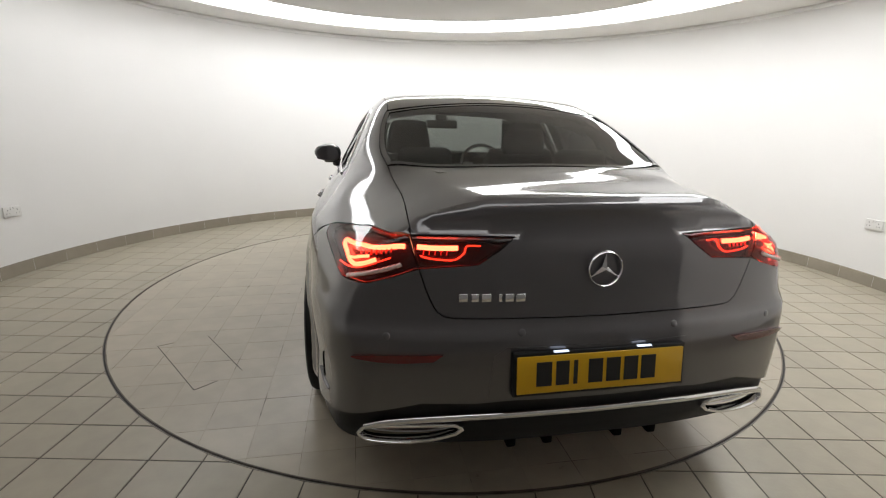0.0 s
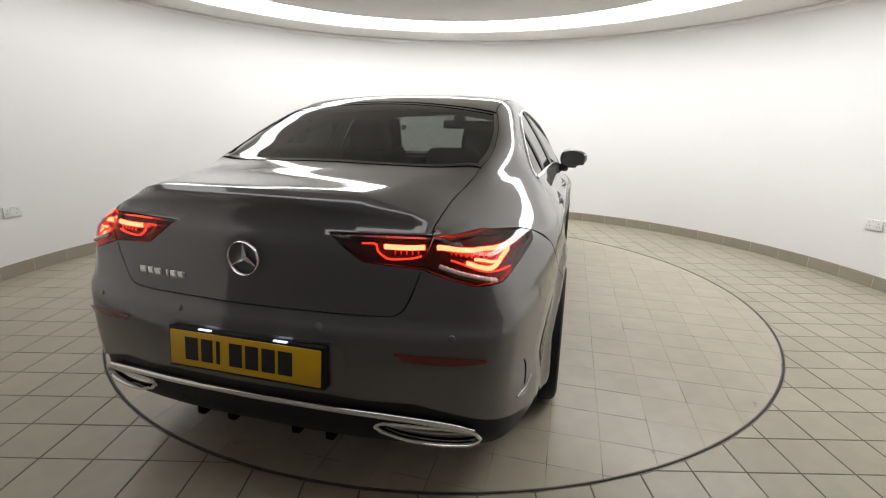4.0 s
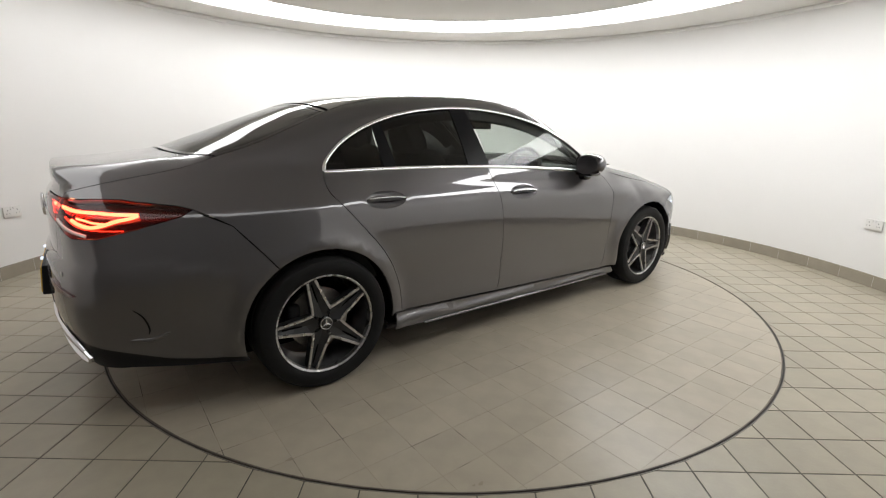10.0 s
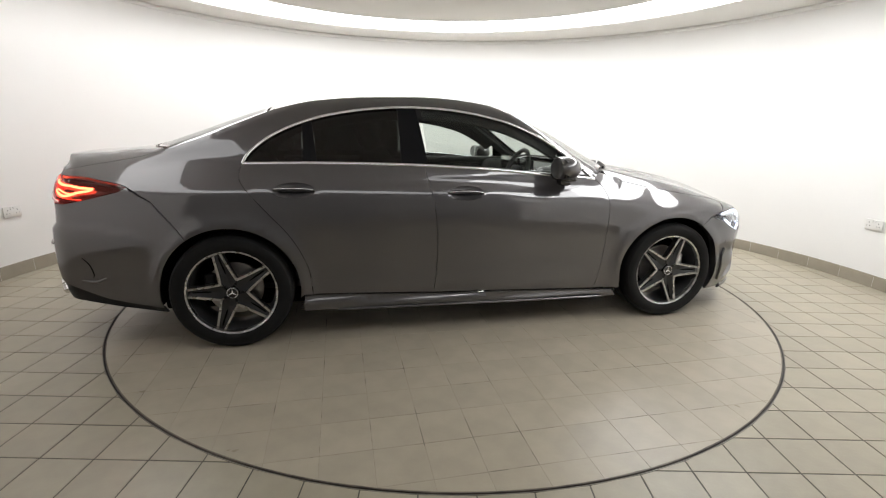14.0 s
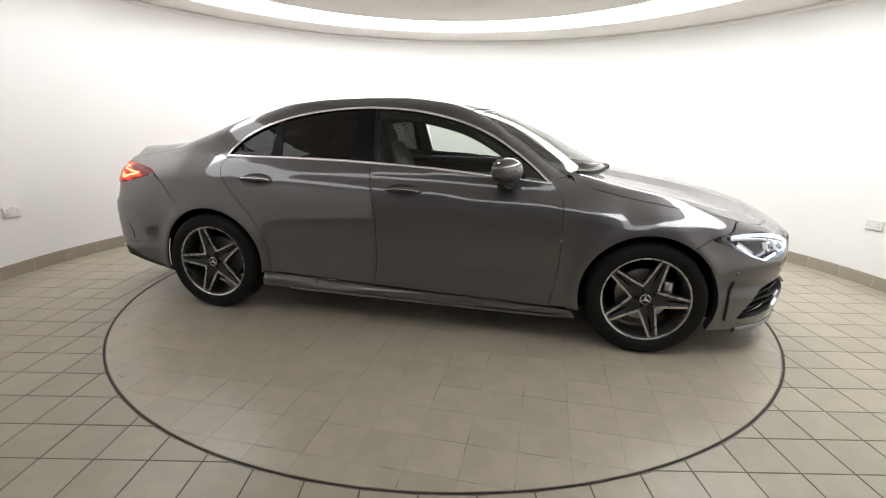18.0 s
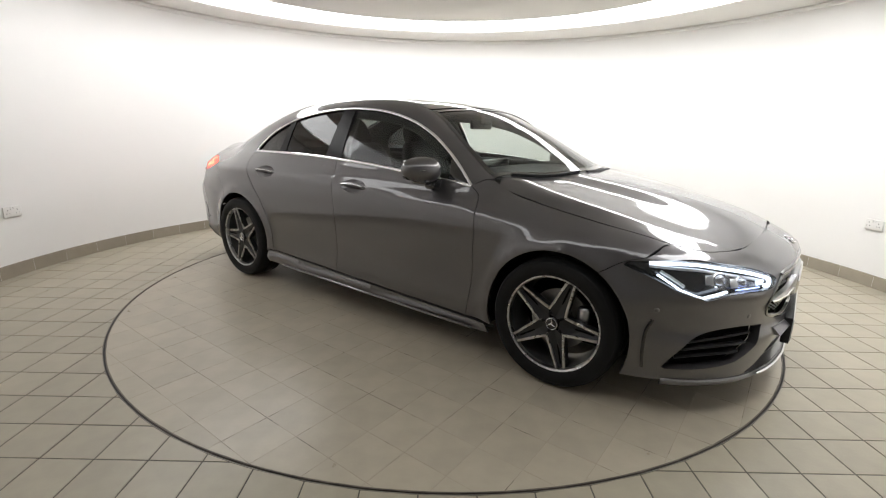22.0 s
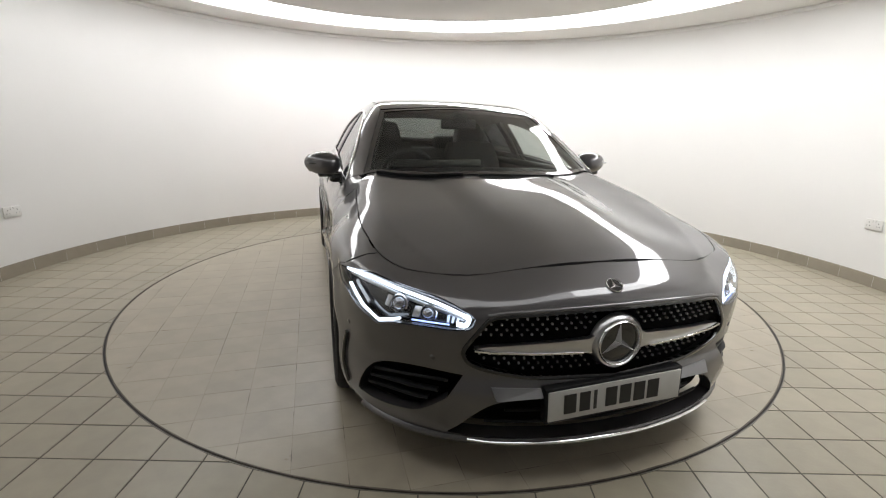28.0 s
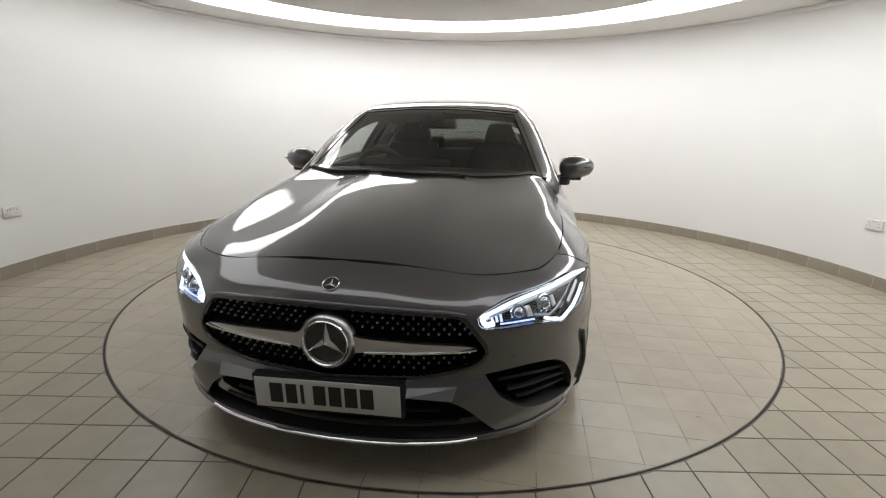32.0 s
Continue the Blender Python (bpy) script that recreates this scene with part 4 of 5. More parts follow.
def star(r, owner, at, ring=True, back=None, thick=0.010):
    """A bright ring with three tapered spokes, facing along y of its pose."""
    if back:
        part("emblem_back", sheet("emblem_back", lathe([(0.0, 0.0), (r * 0.9, 0.0), (r * 0.98, -0.012)], 48)), back, owner, m=at)
    if ring:
        part("emblem_ring", sheet("emblem_ring", lathe([(r * 0.86, 0.0), (r * 0.88, thick * 0.7), (r * 0.93, thick), (r * 0.98, thick * 0.7), (r, 0.0)], 64, close=True)), CHROME, owner, m=at)
    verts, faces = [], []
    for k in range(3):
        a = math.pi / 2 + k * 2 * math.pi / 3
        tip = (r * 0.90 * math.cos(a), 0.002, r * 0.90 * math.sin(a))
        sides = [(r * 0.19 * math.cos(a + d), 0.0, r * 0.19 * math.sin(a + d)) for d in (-math.pi / 3, math.pi / 3)]
        base = len(verts)
        verts += [tip, sides[0], (0, thick * 1.1, 0), sides[1]]
        faces += [(base, base + 2, base + 1), (base, base + 3, base + 2)]
    me = mesh_of("emblem_star", verts, faces, smooth=False)
    part("emblem_star", me, CHROME, owner, "three-pointed bright emblem", at)


FACE_FRONT = Matrix(((0, 1, 0, 0), (-1, 0, 0, 0), (0, 0, 1, 0), (0, 0, 0, 1)))
FACE_BACK = Matrix(((0, -1, 0, 0), (1, 0, 0, 0), (0, 0, 1, 0), (0, 0, 0, 1)))
FACE_RIGHT = pose(0, 0, 0, 0, 0, 180)
part("emblem_surround", sheet("emblem_surround", lathe([(0.081, -0.020), (0.083, 0.004), (0.089, 0.006), (0.098, -0.004), (0.102, -0.024)], 64)), SATIN, grille, "satin silver emblem surround", pose(2.262, 0, 0.529) @ FACE_FRONT)
star(0.084, grille, pose(2.262, 0, 0.529) @ FACE_FRONT, back=GLOSS_BLACK, thick=0.016)
at = Matrix.Translation(Vector(T((2.205, 0.0))[0])) @ Vector(normals(T((2.205, 0.0)))[0]).to_track_quat("Y", "Z").to_matrix().to_4x4()
star(0.030, bumper, at, back=GLOSS_BLACK, thick=0.005)


def plate(owner, m, material, glyphs):
    """A number plate 520 by 111 mm in a black frame, its marks as plain bars."""
    p = part("number_plate", block(0.520, 0.006, 0.111, (0, 0.003, 0), 0.002), material, owner, "number plate with dark bars", m)
    part("plate_frame", block(0.540, 0.034, 0.131, (0, -0.016, 0), 0.004), PLASTIC, p)
    for x, w in glyphs:
        part("plate_mark", block(w, 0.002, 0.072, (x, 0.0068, 0.002)), PLATE_INK, p)


GLYPHS = [(-0.180, 0.046), (-0.124, 0.040), (-0.084, 0.012), (-0.022, 0.044), (0.034, 0.044), (0.090, 0.044), (0.146, 0.046)]
plate(car, pose(2.281, 0, 0.340, 2.5) @ FACE_FRONT, PLATE_WHITE, [(-x, w) for x, w in GLYPHS])
plate(car, pose(-2.384, 0, 0.550, 0, 6) @ FACE_BACK, PLATE_YELLOW, [(-x, w) for x, w in GLYPHS])

# ---- rear end ----
low_edge = np.vstack([B((0.0, 0.455), (0.27, 0.455), (0.36, 0.448), (0.52, 0.448), (0.62, 0.42)), S((-2.17, 0.36), (-2.0, 0.30), (-1.84, 0.265), (-1.72, 0.25))])
half = np.vstack([LID_LOW[::-1], LAMP_LOW[1:], BUMPER_SEAM[1:-1], arch(-WHEEL_X, 123.5, 180 - math.degrees(math.asin((0.25 - WHEEL_Z) / ARCH)), 14), low_edge[::-1][1:]])
rear_bumper = part("rear_bumper", panel("tail", [both(half)], 0.03), PAINT, car)
tray_low = np.vstack([B((0.0, 0.30), (0.3, 0.29), (0.55, 0.285)), S((-2.13, 0.28), (-1.95, 0.25), (-1.80, 0.225), (-1.70, 0.215))])
EXHAUST = np.vstack([bend(B((0.40, 0.362), (0.43, 0.376), (0.55, 0.371), (0.65, 0.362), (0.70, 0.345)), 4)[:-1], bend(B((0.705, 0.325), (0.68, 0.302), (0.60, 0.302), (0.50, 0.318), (0.42, 0.344)), 4)])
diffuser = part("diffuser", panel("tail", [both(np.vstack([low_edge, tray_low[::-1]])), EXHAUST, EXHAUST * (1, -1, 1)], 0.04, -0.010), PLASTIC, rear_bumper, "matt black diffuser panel")
line = bend(np.vstack([B((0.0, 0.412), (0.27, 0.408), (0.42, 0.402), (0.54, 0.391), (0.63, 0.374), (0.685, 0.352))]), 6)
part("chrome_strip", strip(np.vstack([flip(line)[:-1], line]), 0.020, 0.010, 0.0), CHROME, rear_bumper, "polished chrome strip")
for y in (-0.24, -0.12, 0.12, 0.24):
    part("diffuser_fin", block(0.13, 0.030, 0.075, (-2.26, y, 0.305), 0.006), DARK, rear_bumper)
for right, _ in SIDES:
    s = -1 if right else 1
    rim = EXHAUST
    tip = part("exhaust_trim", strip(rim, 0.013, 0.014, -0.004, right, closed=True), CHROME, car, "chrome exhaust trim")
    inner = rim.mean(0) + (rim - rim.mean(0)) * (1, 0.86, 0.52)
    part("exhaust_hole", panel("tail", [rim], 0.03, -0.060, 0, -0.004, right), DARK, tip)
    inner_line = B(*inner[:, 1:])
    part("exhaust_lip", strip(inner_line, 0.006, 0.010, -0.030, right, closed=True), SATIN, tip)
    part("reflector", panel("tail", [bend(B((0.463, 0.606), (0.55, 0.603), (0.64, 0.598), (0.712, 0.590), (0.70, 0.582), (0.60, 0.578), (0.49, 0.586)), 3)], 0.02, 0.009, 0.010, 0, right), RED_REFLECT, rear_bumper, "dark red reflector")
    # thin dark strip paints the shadow line along the outlet crease
    part("outlet_shade", strip(bend(S((-2.10, 0.525), (-2.07, 0.49), (-2.055, 0.44), (-2.06, 0.415)), 6), 0.006, 0.003, 0.0, right, taper=True), DARK, rear_bumper)
    part("outlet_blade", strip(bend(S((-2.12, 0.400), (-2.05, 0.392), (-1.99, 0.415)), 6), 0.018, 0.006, 0.0, right, taper=True), PAINT, rear_bumper)
    outer_loop = np.vstack([LAMP_TOP[:-1], B((0.550, 0.940), (0.529, 0.850)), LAMP_LOW[1:-1]])
    inner_loop = TAIL_TIP
    for loop, inner_lamp in ((outer_loop, False), (inner_loop, True)):
        view = "tail"
        lamp = part("tail_lamp", panel(view, [loop], 0.025, -0.028, 0, 0.002, right), RED_DARK, boot if inner_lamp else car, "lit red tail lamp")
        part("lamp_wall", strip(loop, 0.005, 0.014, -0.016, right, closed=True), GLOSS_BLACK, lamp)
        if inner_lamp:
            bright = [(0.014, B((0.533, 0.908), (0.494, 0.905), (0.45, 0.905), (0.420, 0.906)))]
            thin = [B((0.525, 0.882), (0.496, 0.874), (0.442, 0.870), (0.421, 0.876), (0.403, 0.892), (0.394, 0.912), (0.357, 0.912))]
            teeth, cells = [(y, 0.891) for y in np.linspace(0.45, 0.515, 5)], []
        else:
            bright = [(0.014, np.vstack([B((0.566, 0.908), (0.60, 0.909), (0.649, 0.905), (0.678, 0.900)), S((-2.11, 0.893), (-2.035, 0.888))])),
                      (0.013, np.vstack([S((-2.035, 0.886), (-2.060, 0.877), (-2.107, 0.866), (-2.141, 0.853), (-2.172, 0.845)), B((0.713, 0.843), (0.685, 0.852), (0.65, 0.866))])),
                      (0.008, np.vstack([B((0.671, 0.879), (0.698, 0.871)), S((-2.185, 0.862), (-2.150, 0.855))]))]
            thin = [np.vstack([B((0.606, 0.872), (0.64, 0.861), (0.678, 0.846), (0.706, 0.836)), S((-2.165, 0.830), (-2.091, 0.826))])]
            teeth = [(y, 0.894 - 0.10 * (y - 0.62)) for y in np.linspace(0.605, 0.69, 7)]
            cells = bend(np.vstack([B((0.574, 0.860), (0.618, 0.845), (0.66, 0.833), (0.690, 0.823)), S((-2.20, 0.811))]), 3)
        for w, l in bright:
            part("light_bar", strip(bend(l, 5), w, 0.005, -0.016, right), RED_LED, lamp, "glowing red light bar")
        for l in thin:
            part("light_line", strip(bend(l, 5), 0.0045, 0.004, -0.014, right), RED_THIN, lamp, "thin glowing red line")
        for y, z in teeth:
            part("light_tooth", strip(B((y, z + 0.007), (y + 0.002, z - 0.006)), 0.003, 0.004, -0.016, right), RED_DIM, lamp, "dim red light tooth")
        for p, q in zip(cells[:-1], cells[1:]):
            part("clear_cell", strip(np.vstack([p + (q - p) * 0.06, p + (q - p) * 0.90 - (0, 0, 0.003)]), 0.012, 0.005, 0.003, right), CELLS, lamp, "pale clear lamp cell")
        part("lens", panel(view, [loop], 0.025, 0.0, 0.006, 0.002, right), RED_LENS, lamp, "clear red lamp lens")
star(0.054, boot, pose(-2.342, 0, 0.846) @ FACE_BACK, thick=0.010)
for k, (y, w) in enumerate(((0.405, 0.026), (0.372, 0.022), (0.340, 0.028), (0.300, 0.010), (0.274, 0.026), (0.242, 0.028))):
    c = B((y, 0.765))[0]
    part("badge_mark", block(w, 0.005, 0.024, (0, 0, 0), 0.002), CHROME, boot, "small chrome badge bar", Matrix.Translation((c[0] - 0.002, y, 0.765)) @ FACE_BACK)
part("plate_hollow", panel("tail", [both(B((0.0, 0.628), (0.285, 0.628), (0.32, 0.60), (0.335, 0.462), (0.0, 0.462)))], 0.03, 0.002, 0.006), PAINT, rear_bumper)
for y in (-0.13, 0.13):
    part("plate_lamp", block(0.045, 0.010, 0.004, (0, 0, 0), 0.0015), PLATE_LAMP, rear_bumper, "small lit plate lamp", pose(-2.382, y, 0.617) @ FACE_BACK)

# parking sensors, towing covers and a screen sticker
for line in (B((0.62, 0.655), (0.24, 0.668), (-0.24, 0.668), (-0.62, 0.655)), F((0.62, 0.475), (-0.62, 0.475)), N((47, 0.50), (-47, 0.50))):
    for c, nrm in zip(line, normals(line)):
        at = Matrix.Translation(Vector(c)) @ Vector(nrm).to_track_quat("Y", "Z").to_matrix().to_4x4()
        part("parking_sensor", sheet("parking_sensor", lathe([(0.0, 0.0022), (0.0085, 0.0020), (0.0100, 0.0008), (0.0112, -0.002)], 20)), PAINT, car, m=at)
part("screen_sticker", panel("top", [T((0.50, 0.505), (0.50, 0.545), (0.56, 0.565), (0.56, 0.525))], 0.03, -0.008, 0), STICKER, car, "small white sticker on the windscreen")

# ---- wheels ----
def wheel(name_angle, wx, sy):
    """A five-spoke alloy wheel with tyre, disc and caliper; y points outward."""
    turn = pose(0, 0, 0) if sy > 0 else FACE_RIGHT
    w = part("wheel", sheet("wheel", lathe([(0.228, 0.075), (0.222, 0.05), (0.212, 0.0), (0.215, -0.08), (0.23, -0.10)], 64)), RIM_DARK, car, "dark alloy wheel with machined spokes", pose(wx, sy * WHEEL_Y, WHEEL_Z) @ turn)
    tyre = [(0.236, 0.100), (0.252, 0.112), (0.285, 0.116), (0.306, 0.108), (0.318, 0.092), (0.322, 0.060), (0.322, 0.036), (0.314, 0.034), (0.314, 0.026), (0.322, 0.024), (0.322, -0.024), (0.314, -0.026), (0.314, -0.034), (0.322, -0.036), (0.322, -0.060), (0.318, -0.092), (0.306, -0.108), (0.285, -0.116), (0.236, -0.100)]
    part("tyre", sheet("tyre", lathe(tyre, 96), sharp=30), RUBBER, w)
    part("rim_lip", sheet("rim_lip", lathe([(0.226, 0.076), (0.230, 0.098), (0.238, 0.103), (0.245, 0.100), (0.244, 0.088)], 96)), RIM_CUT, w, "machined rim edge")
    tip, valley = 0.226, 0.080
    cutv, cutf, v, f = [], [], [], []
    for k in range(5):
        a = radians(name_angle + 72 * k)

        def pt(r, d, h):
            return (r * math.cos(a + d), h, r * math.sin(a + d))
        left = [pt(tip, -0.112, 0.094), pt(0.154, -0.225, 0.090), pt(valley, -0.60, 0.086)]
        rite = [pt(tip, 0.112, 0.094), pt(0.154, 0.225, 0.090), pt(valley, 0.60, 0.086)]
        hub = pt(0.02, 0, 0.080)
        low = [(x, y - 0.045, z) for x, y, z in left + rite]
        groove = [pt(tip * 0.99, 0, 0.078), pt(0.15, 0, 0.072), pt(0.09, 0, 0.074)]
        b = len(v)
        v += left + rite + low + groove + [hub]
        f += [(b, b + 1, b + 13, b + 12), (b + 1, b + 2, b + 14, b + 13), (b + 12, b + 13, b + 4, b + 3), (b + 13, b + 14, b + 5, b + 4), (b + 2, b + 15, b + 14), (b + 14, b + 15, b + 5),
              (b + 6, b + 7, b + 1, b), (b + 7, b + 8, b + 2, b + 1), (b + 3, b + 4, b + 10, b + 9), (b + 4, b + 5, b + 11, b + 10)]
        for side in (-1, 1):
            o = [pt(tip, side * 0.112, 0.0965), pt(0.1540, side * 0.232, 0.0925), pt(0.1130, side * 0.376, 0.0900), pt(0.084, side * 0.622, 0.0880)]
            i = [pt(tip, side * 0.062, 0.0965), pt(0.1520, side * 0.160, 0.0925), pt(0.1095, side * 0.276, 0.0900), pt(0.070, side * 0.60, 0.0880)]
            c0 = len(cutv)
            cutv += o + i + [(x, y - 0.010, z) for x, y, z in o + i]
            for m in range(3):
                cutf += [(c0 + m, c0 + m + 1, c0 + 5 + m, c0 + 4 + m), (c0 + m, c0 + 8 + m, c0 + 9 + m, c0 + m + 1), (c0 + 4 + m, c0 + 5 + m, c0 + 13 + m, c0 + 12 + m)]
        part("spoke_groove", strip_free([pt(0.205, 0, 0.082), pt(0.16, 0, 0.078), pt(0.11, 0, 0.076)], 0.010), DARK, w)
    for name, vv, ff, mat in (("spokes", v, f, SPOKE_DARK), ("spoke_face", cutv, cutf, RIM_CUT)):
        me = mesh_of(name, vv, ff, smooth=False)
        bm = bmesh.new()
        bm.from_mesh(me)
        bmesh.ops.recalc_face_normals(bm, faces=bm.faces)
        bm.to_mesh(me)
        bm.free()
        part(name, me, mat, w, "machined spoke faces" if mat is RIM_CUT else "")
    part("hub_cap", sheet("hub_cap", lathe([(0.0, 0.096), (0.026, 0.095), (0.032, 0.090), (0.034, 0.075), (0.062, 0.070), (0.066, 0.05)], 40)), GLOSS_BLACK, w)
    star(0.030, w, pose(0, 0.095, 0), thick=0.003)
    for k in range(5):
        a = radians(name_angle + 36 + 72 * k)
        part("wheel_bolt", sheet("wheel_bolt", lathe([(0.0, 0.086), (0.008, 0.086), (0.010, 0.082), (0.010, 0.06)], 8), smooth=False), PLASTIC, w, m=pose(0.050 * math.cos(a), 0, 0.050 * math.sin(a)))
    part("brake_disc", sheet("brake_disc", lathe([(0.0, 0.022), (0.075, 0.022), (0.078, 0.004), (0.150, 0.004), (0.152, -0.006), (0.150, -0.018), (0.07, -0.018)], 64)), DISC, w)
    part("caliper", block(0.06, 0.07, 0.15, (0.125 if wx < 0 else -0.125, 0.0, 0.02), 0.015), PLASTIC if wx < 0 else SATIN, w)
    return w


def strip_free(pts, width):
    """A narrow ridge along points, facing along y."""
    v, f = [], []
    for i, (x, y, z) in enumerate(pts):
        r = math.hypot(x, z)
        dx, dz = -z / r * width / 2, x / r * width / 2
        v += [(x - dx, y - 0.004, z - dz), (x, y + 0.001, z), (x + dx, y - 0.004, z + dz)]
        if i:
            b = 3 * i - 3
            f += [(b, b + 1, b + 4, b + 3), (b + 1, b + 2, b + 5, b + 4)]
    return mesh_of("ridge", v, f)


wheel(110, WHEEL_X, -1)
wheel(74, -WHEEL_X, -1)
wheel(70, WHEEL_X, 1)
wheel(106, -WHEEL_X, 1)
for wx in (WHEEL_X, -WHEEL_X):
    for s in (-1, 1):
        liner = lathe([(0.375, s * 0.855), (0.380, s * 0.55), (0.30, s * 0.50), (0.0, s * 0.50)], 32, math.pi * 1.12)
        part("wheel_liner", mesh_of("wheel_liner", [(x * math.cos(-0.19) - z * math.sin(-0.19), y, x * math.sin(-0.19) + z * math.cos(-0.19)) for x, y, z in liner[0]], liner[1]), DARK, car, m=pose(wx, 0, WHEEL_Z))
part("underbody", block(3.55, 1.40, 0.06, (0.0, 0, 0.20), 0.02), DARK, car)
part("underbody", block(1.9, 1.66, 0.08, (0.0, 0, 0.20), 0.02), DARK, car)

# ---- mirrors ----
for right, _ in SIDES:
    s = -1 if right else 1
    shell = bmesh.new()
    bmesh.ops.create_uvsphere(shell, u_segments=40, v_segments=24, radius=1)
    for vert in shell.verts:
        x, y, z = vert.co
        p = lambda q, e: math.copysign(abs(q) ** e, q)
        x, y, z = p(x, 0.9), p(y, 0.88), p(z, 0.88)
        z = z * (1 - 0.16 * y) + 0.05 * y
        x = max(x, -0.62) * (1 - 0.22 * y)
        vert.co = (0.090 * x, s * 0.106 * y, 0.070 * z)
        vert.co.x -= 0.03 * max(0, y)
    for face in shell.faces:
        face.smooth = True
    if s < 0:
        bmesh.ops.reverse_faces(shell, faces=shell.faces)
    mirror = part("door_mirror", shell, PAINT, car, "grey door mirror with a black underside", pose(0.560, s * 0.918, 1.000))
    part("mirror_base", block(0.10, 0.15, 0.030, (0.005, -s * 0.045, -0.062), 0.012, 3), GLOSS_BLACK, mirror)
    part("mirror_foot", block(0.07, 0.10, 0.06, (0.02, -s * 0.085, -0.080), 0.02, 3), GLOSS_BLACK, mirror)
    part("mirror_glass", block(0.006, 0.150, 0.080, (-0.049, -s * 0.006, 0.0), 0.003), MIRROR, mirror, "mirror glass")
    part("mirror_bezel", block(0.012, 0.185, 0.104, (-0.043, -s * 0.004, 0.0), 0.02, 3), GLOSS_BLACK, mirror)
    part("indicator", block(0.012, 0.12, 0.008, (0.062, s * 0.02, 0.004), 0.003), GLOSS_BLACK, mirror)

# ---- cabin ----
def soft(verts_shape, sx, sy, sz):
    bm = bmesh.new()
    bmesh.ops.create_cube(bm, size=1)
    bmesh.ops.subdivide_edges(bm, edges=bm.edges[:], cuts=6, use_grid_fill=True)
    for v in bm.verts:
        x, y, z = v.co * 2
        k = 1 - 0.10 * (x * x * y * y + y * y * z * z + z * z * x * x) / 2
        x, y, z = verts_shape(x * k, y * k, z * k)
        v.co = (x * sx / 2, y * sy / 2, z * sz / 2)
    for f in bm.faces:
        f.smooth = True
    return bm


def front_seat(y):
    seat = part("front_seat", soft(lambda x, y, z: (x, y * (1 - 0.05 * x), z + 0.25 * y * y), 0.52, 0.52, 0.17), LEATHER, car, "black leather sports seat", pose(-0.10, y, 0.46, 0, -6))
    back = part("backrest", soft(lambda x, y, z: (x + 0.5 * y * y, y * (1 - 0.10 * max(z, 0) ** 2 - 0.25 * max(z - 0.6, 0)), z), 0.13, 0.52, 0.66), LEATHER, seat, m=pose(-0.30, 0, 0.36, 0, -16))
    part("backrest_insert", soft(lambda x, y, z: (x, y, z), 0.03, 0.24, 0.44), SEAT_GREY, back, "grey seat insert", pose(0.062, 0, -0.06))
    part("headrest", soft(lambda x, y, z: (x, y * (1 - 0.15 * z), z), 0.11, 0.25, 0.19), LEATHER, back, m=pose(0.01, 0, 0.40))


front_seat(-0.37)
front_seat(0.37)
bench = part("rear_bench", block(0.50, 1.24, 0.16, (-0.98, 0, 0.46), 0.05, 3), LEATHER, car, "black leather rear bench")
part("bench_back", block(0.14, 1.22, 0.58, (-1.27, 0, 0.74), 0.05, 3, turn=pose(0, 0, 0, 0, -24)), LEATHER, bench)
for y in (-0.38, 0.38):
    part("rear_headrest", block(0.09, 0.25, 0.15, (-1.36, y, 1.06), 0.04, 3), LEATHER, bench)
part("parcel_shelf", block(0.46, 1.14, 0.03, (-1.60, 0, 0.985), 0.01), CLOTH, car)
part("cabin_floor", block(2.5, 1.40, 0.04, (-0.35, 0, 0.29), 0.01), CLOTH, car)
dash = part("dashboard", soft(lambda x, y, z: (x - 0.15 * y * y, y, z * (1 - 0.15 * x)), 0.56, 1.40, 0.24), PLASTIC, car, "black dashboard", pose(0.80, 0, 0.84))
part("dash_screen", block(0.02, 0.62, 0.10, (-0.29, -0.20, 0.13), 0.006), GLOSS_BLACK, dash)
part("centre_console", block(0.85, 0.22, 0.26, (0.20, 0, 0.46), 0.04, 3), PLASTIC, car)
tilt = pose(0.44, -0.37, 0.915, 0, 22) @ pose(0, 0, 0, 0, 0, 90)
wheel_rim = part("steering_wheel", sheet("steering_wheel", lathe([(0.175 + 0.015 * math.cos(a), 0.015 * math.sin(a)) for a in np.linspace(0, 2 * math.pi, 11)[:-1]], 48, close=True)), LEATHER, car, m=tilt)
part("airbag_pad", block(0.17, 0.05, 0.13, (0, 0, 0), 0.03, 3), PLASTIC, wheel_rim)
part("wheel_spoke", block(0.33, 0.02, 0.03, (0, 0, 0.01), 0.008), SATIN, wheel_rim)
part("wheel_spoke", block(0.03, 0.02, 0.16, (0, 0, -0.09), 0.008), SATIN, wheel_rim)
part("column", block(0.06, 0.30, 0.06, (0, -0.16, 0), 0.02), PLASTIC, wheel_rim)
rear_view = part("interior_mirror", block(0.03, 0.25, 0.065, (0.34, 0, 1.245), 0.012, 3), PLASTIC, car)
part("mirror_stalk", block(0.05, 0.09, 0.08, (0.38, 0, 1.285), 0.015, 3), PLASTIC, rear_view)
part("headlining", panel("ring", [np.vstack([ROOF_SIDE, T((0.335, 0.267), (0.345, 0.0)), flip(T((0.335, 0.267))), flip(ROOF_SIDE)])], 0.08, -0.045, 0, 0.0), CLOTH, car)
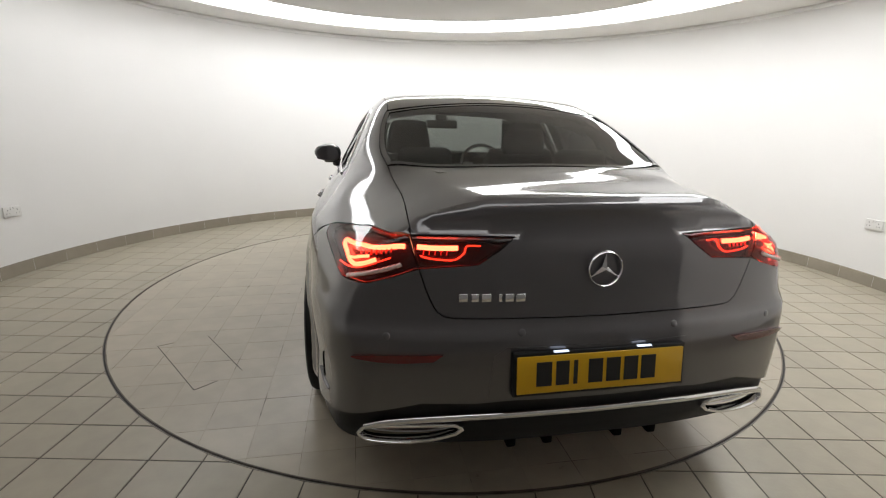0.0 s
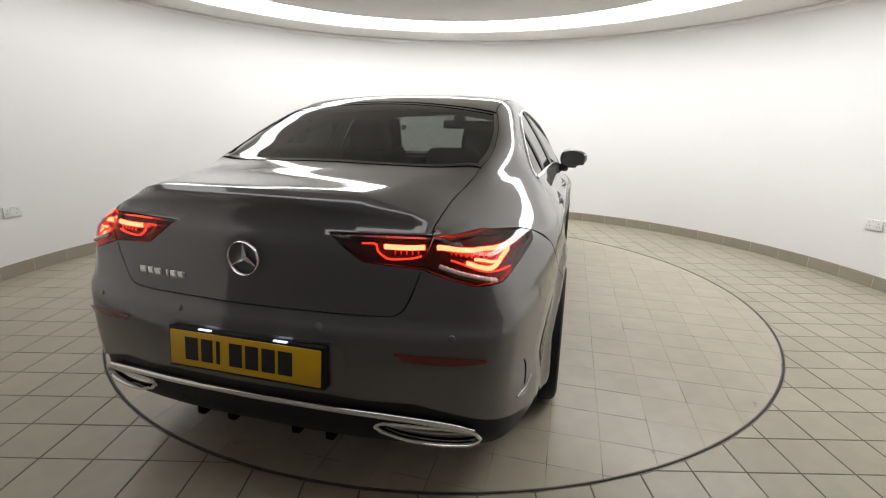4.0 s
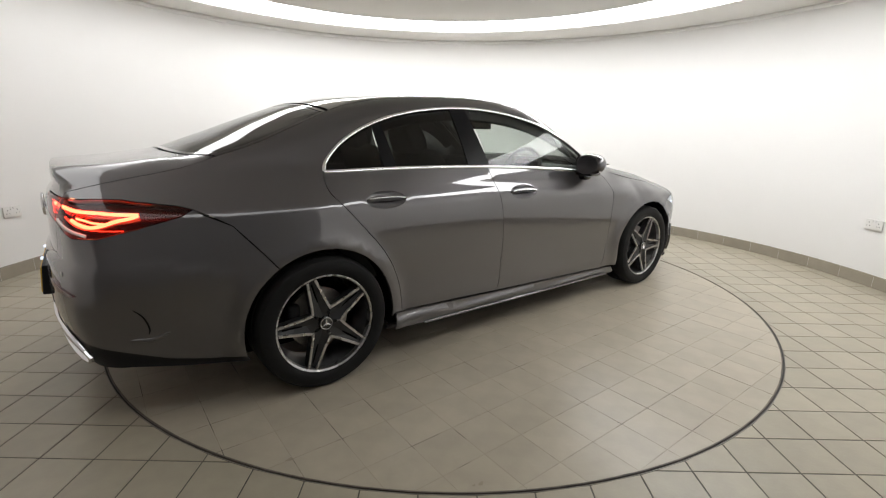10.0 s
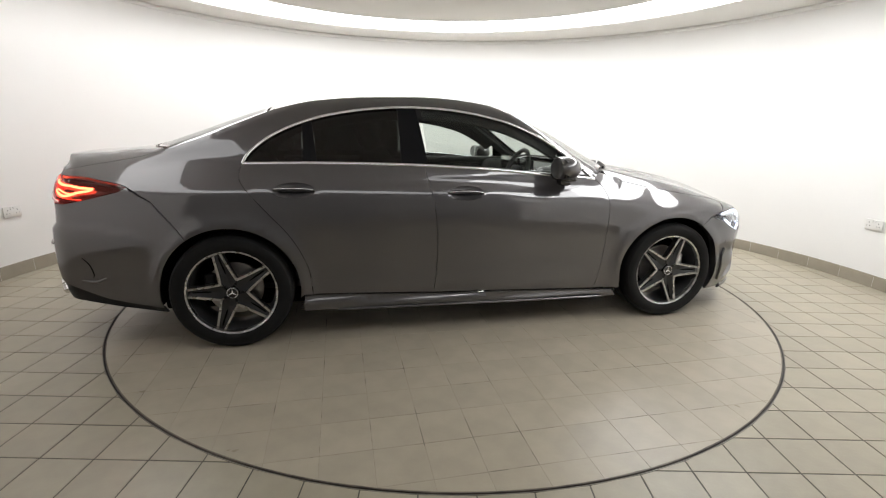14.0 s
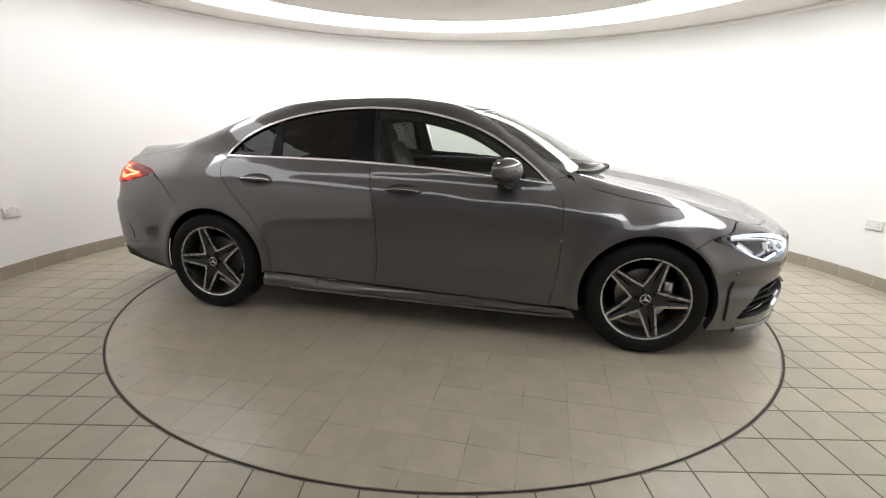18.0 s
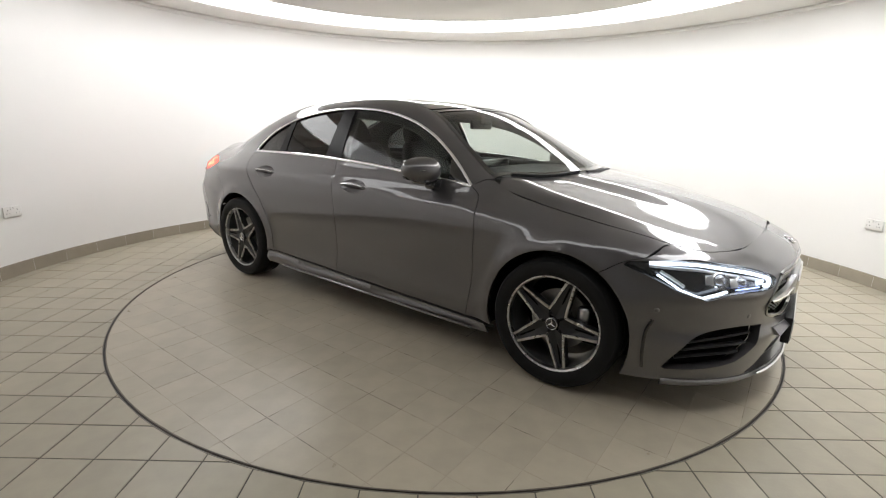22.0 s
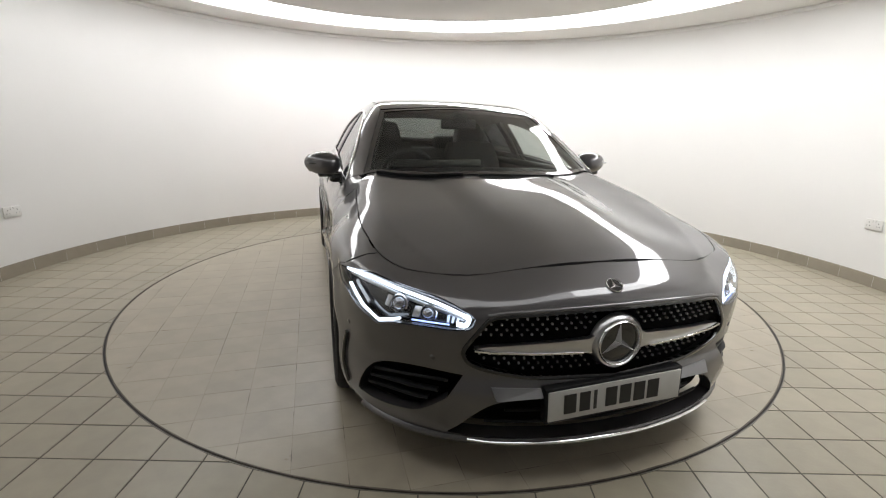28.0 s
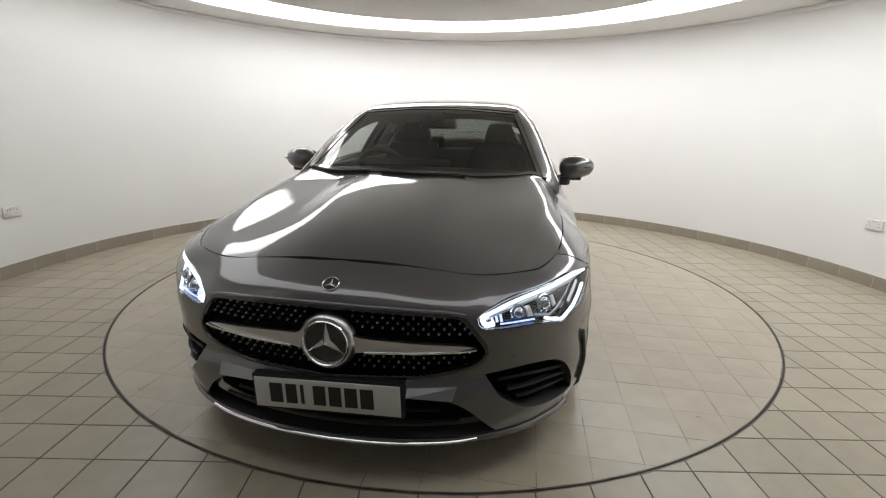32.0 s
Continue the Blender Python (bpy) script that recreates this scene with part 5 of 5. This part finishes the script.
for right, _ in SIDES:
    s = -1 if right else 1
    part("door_card", block(2.05, 0.05, 0.50, (-0.20, s * 0.74, 0.70), 0.02, 2), PLASTIC, car)
    part("door_top", block(2.0, 0.06, 0.05, (-0.22, s * 0.715, 0.945), 0.02, 2), LEATHER, car)
    part("pillar_lining", strip(bend(np.vstack([T((0.34, 0.55), (0.6, 0.64), (0.85, 0.72))]), 6), 0.07, 0.02, -0.05, right), CLOTH, car)
    part("pillar_lining", strip(bend(S((-0.33, 1.30), (-0.31, 1.15), (-0.30, 0.98)), 6), 0.09, 0.02, -0.06, right), CLOTH, car)
    part("pillar_lining", panel("ring", [np.vstack([cut(DAYLIGHT, -1.28, -0.9), REAR_GLASS_SIDE[::-1][:-3], S((-1.5, 1.0))])], 0.06, -0.06, 0, 0, right), CLOTH, car)
    part("rail_lining", strip(cut(DAYLIGHT, -0.95, 0.6), 0.09, 0.02, -0.05, right), CLOTH, car)
blade = bend(T((1.165, 0.30), (1.200, 0.05), (1.185, -0.14)), 6)
part("wiper", strip(blade, 0.014, 0.010, 0.002), PLASTIC, car, "black wiper blade")
part("wiper", strip(bend(T((0.955, -0.640), (1.075, -0.46), (1.165, -0.22)), 6), 0.014, 0.012, 0.004), PLASTIC, car, "black wiper blade")
lay_tiles(table, TILE_TABLE, 1.932 + PITCH / 2 - 10 * PITCH, -1.934 + PITCH / 2 + 9 * PITCH, lambda x, y: TABLE_R - 0.0125 - math.hypot(x, y), lambda x, y: -math.hypot(x, y), 0.0022, ease=0.0004)
lay_tiles(floor, TILE, -0.491 + PITCH / 2, -2.127 + PITCH / 2 + 10 * PITCH, lambda x, y: min(math.hypot(x, y) - TABLE_R - 0.0060, ROOM_R - 0.003 - math.hypot(x - ROOM[0], y - ROOM[1])), lambda x, y: math.hypot(x, y + 3.6), 0.0052, radians(0.2))
TURN = [(0.0, 100.82), (1.0, 94.58), (2.0, 88.20), (3.5, 78.60), (4.5, 72.25), (5.5, 65.9), (7.5, 53.35), (9.0, 43.9), (11.0, 31.45), (13.0, 19.02), (14.5, 9.75), (15.5, 3.6), (16.5, -2.55), (17.5, -8.7), (19.0, -17.92), (21.0, -30.5), (23.0, -43.1), (25.0, -55.5), (26.5, -64.8), (28.0, -74.15), (29.0, -80.5), (30.3, -88.8), (31.0, -93.3), (32.0, -99.75)]


def motions():
    """The turntable turns steadily and carries the car round with it."""
    rows = [(t, pose(0, 0, 0, 0, 0, a)) for t, a in TURN]
    walk(table, rows)
    walk(car, [(t, m @ pose(-0.035, -0.011, 0)) for t, m in rows])


motions()
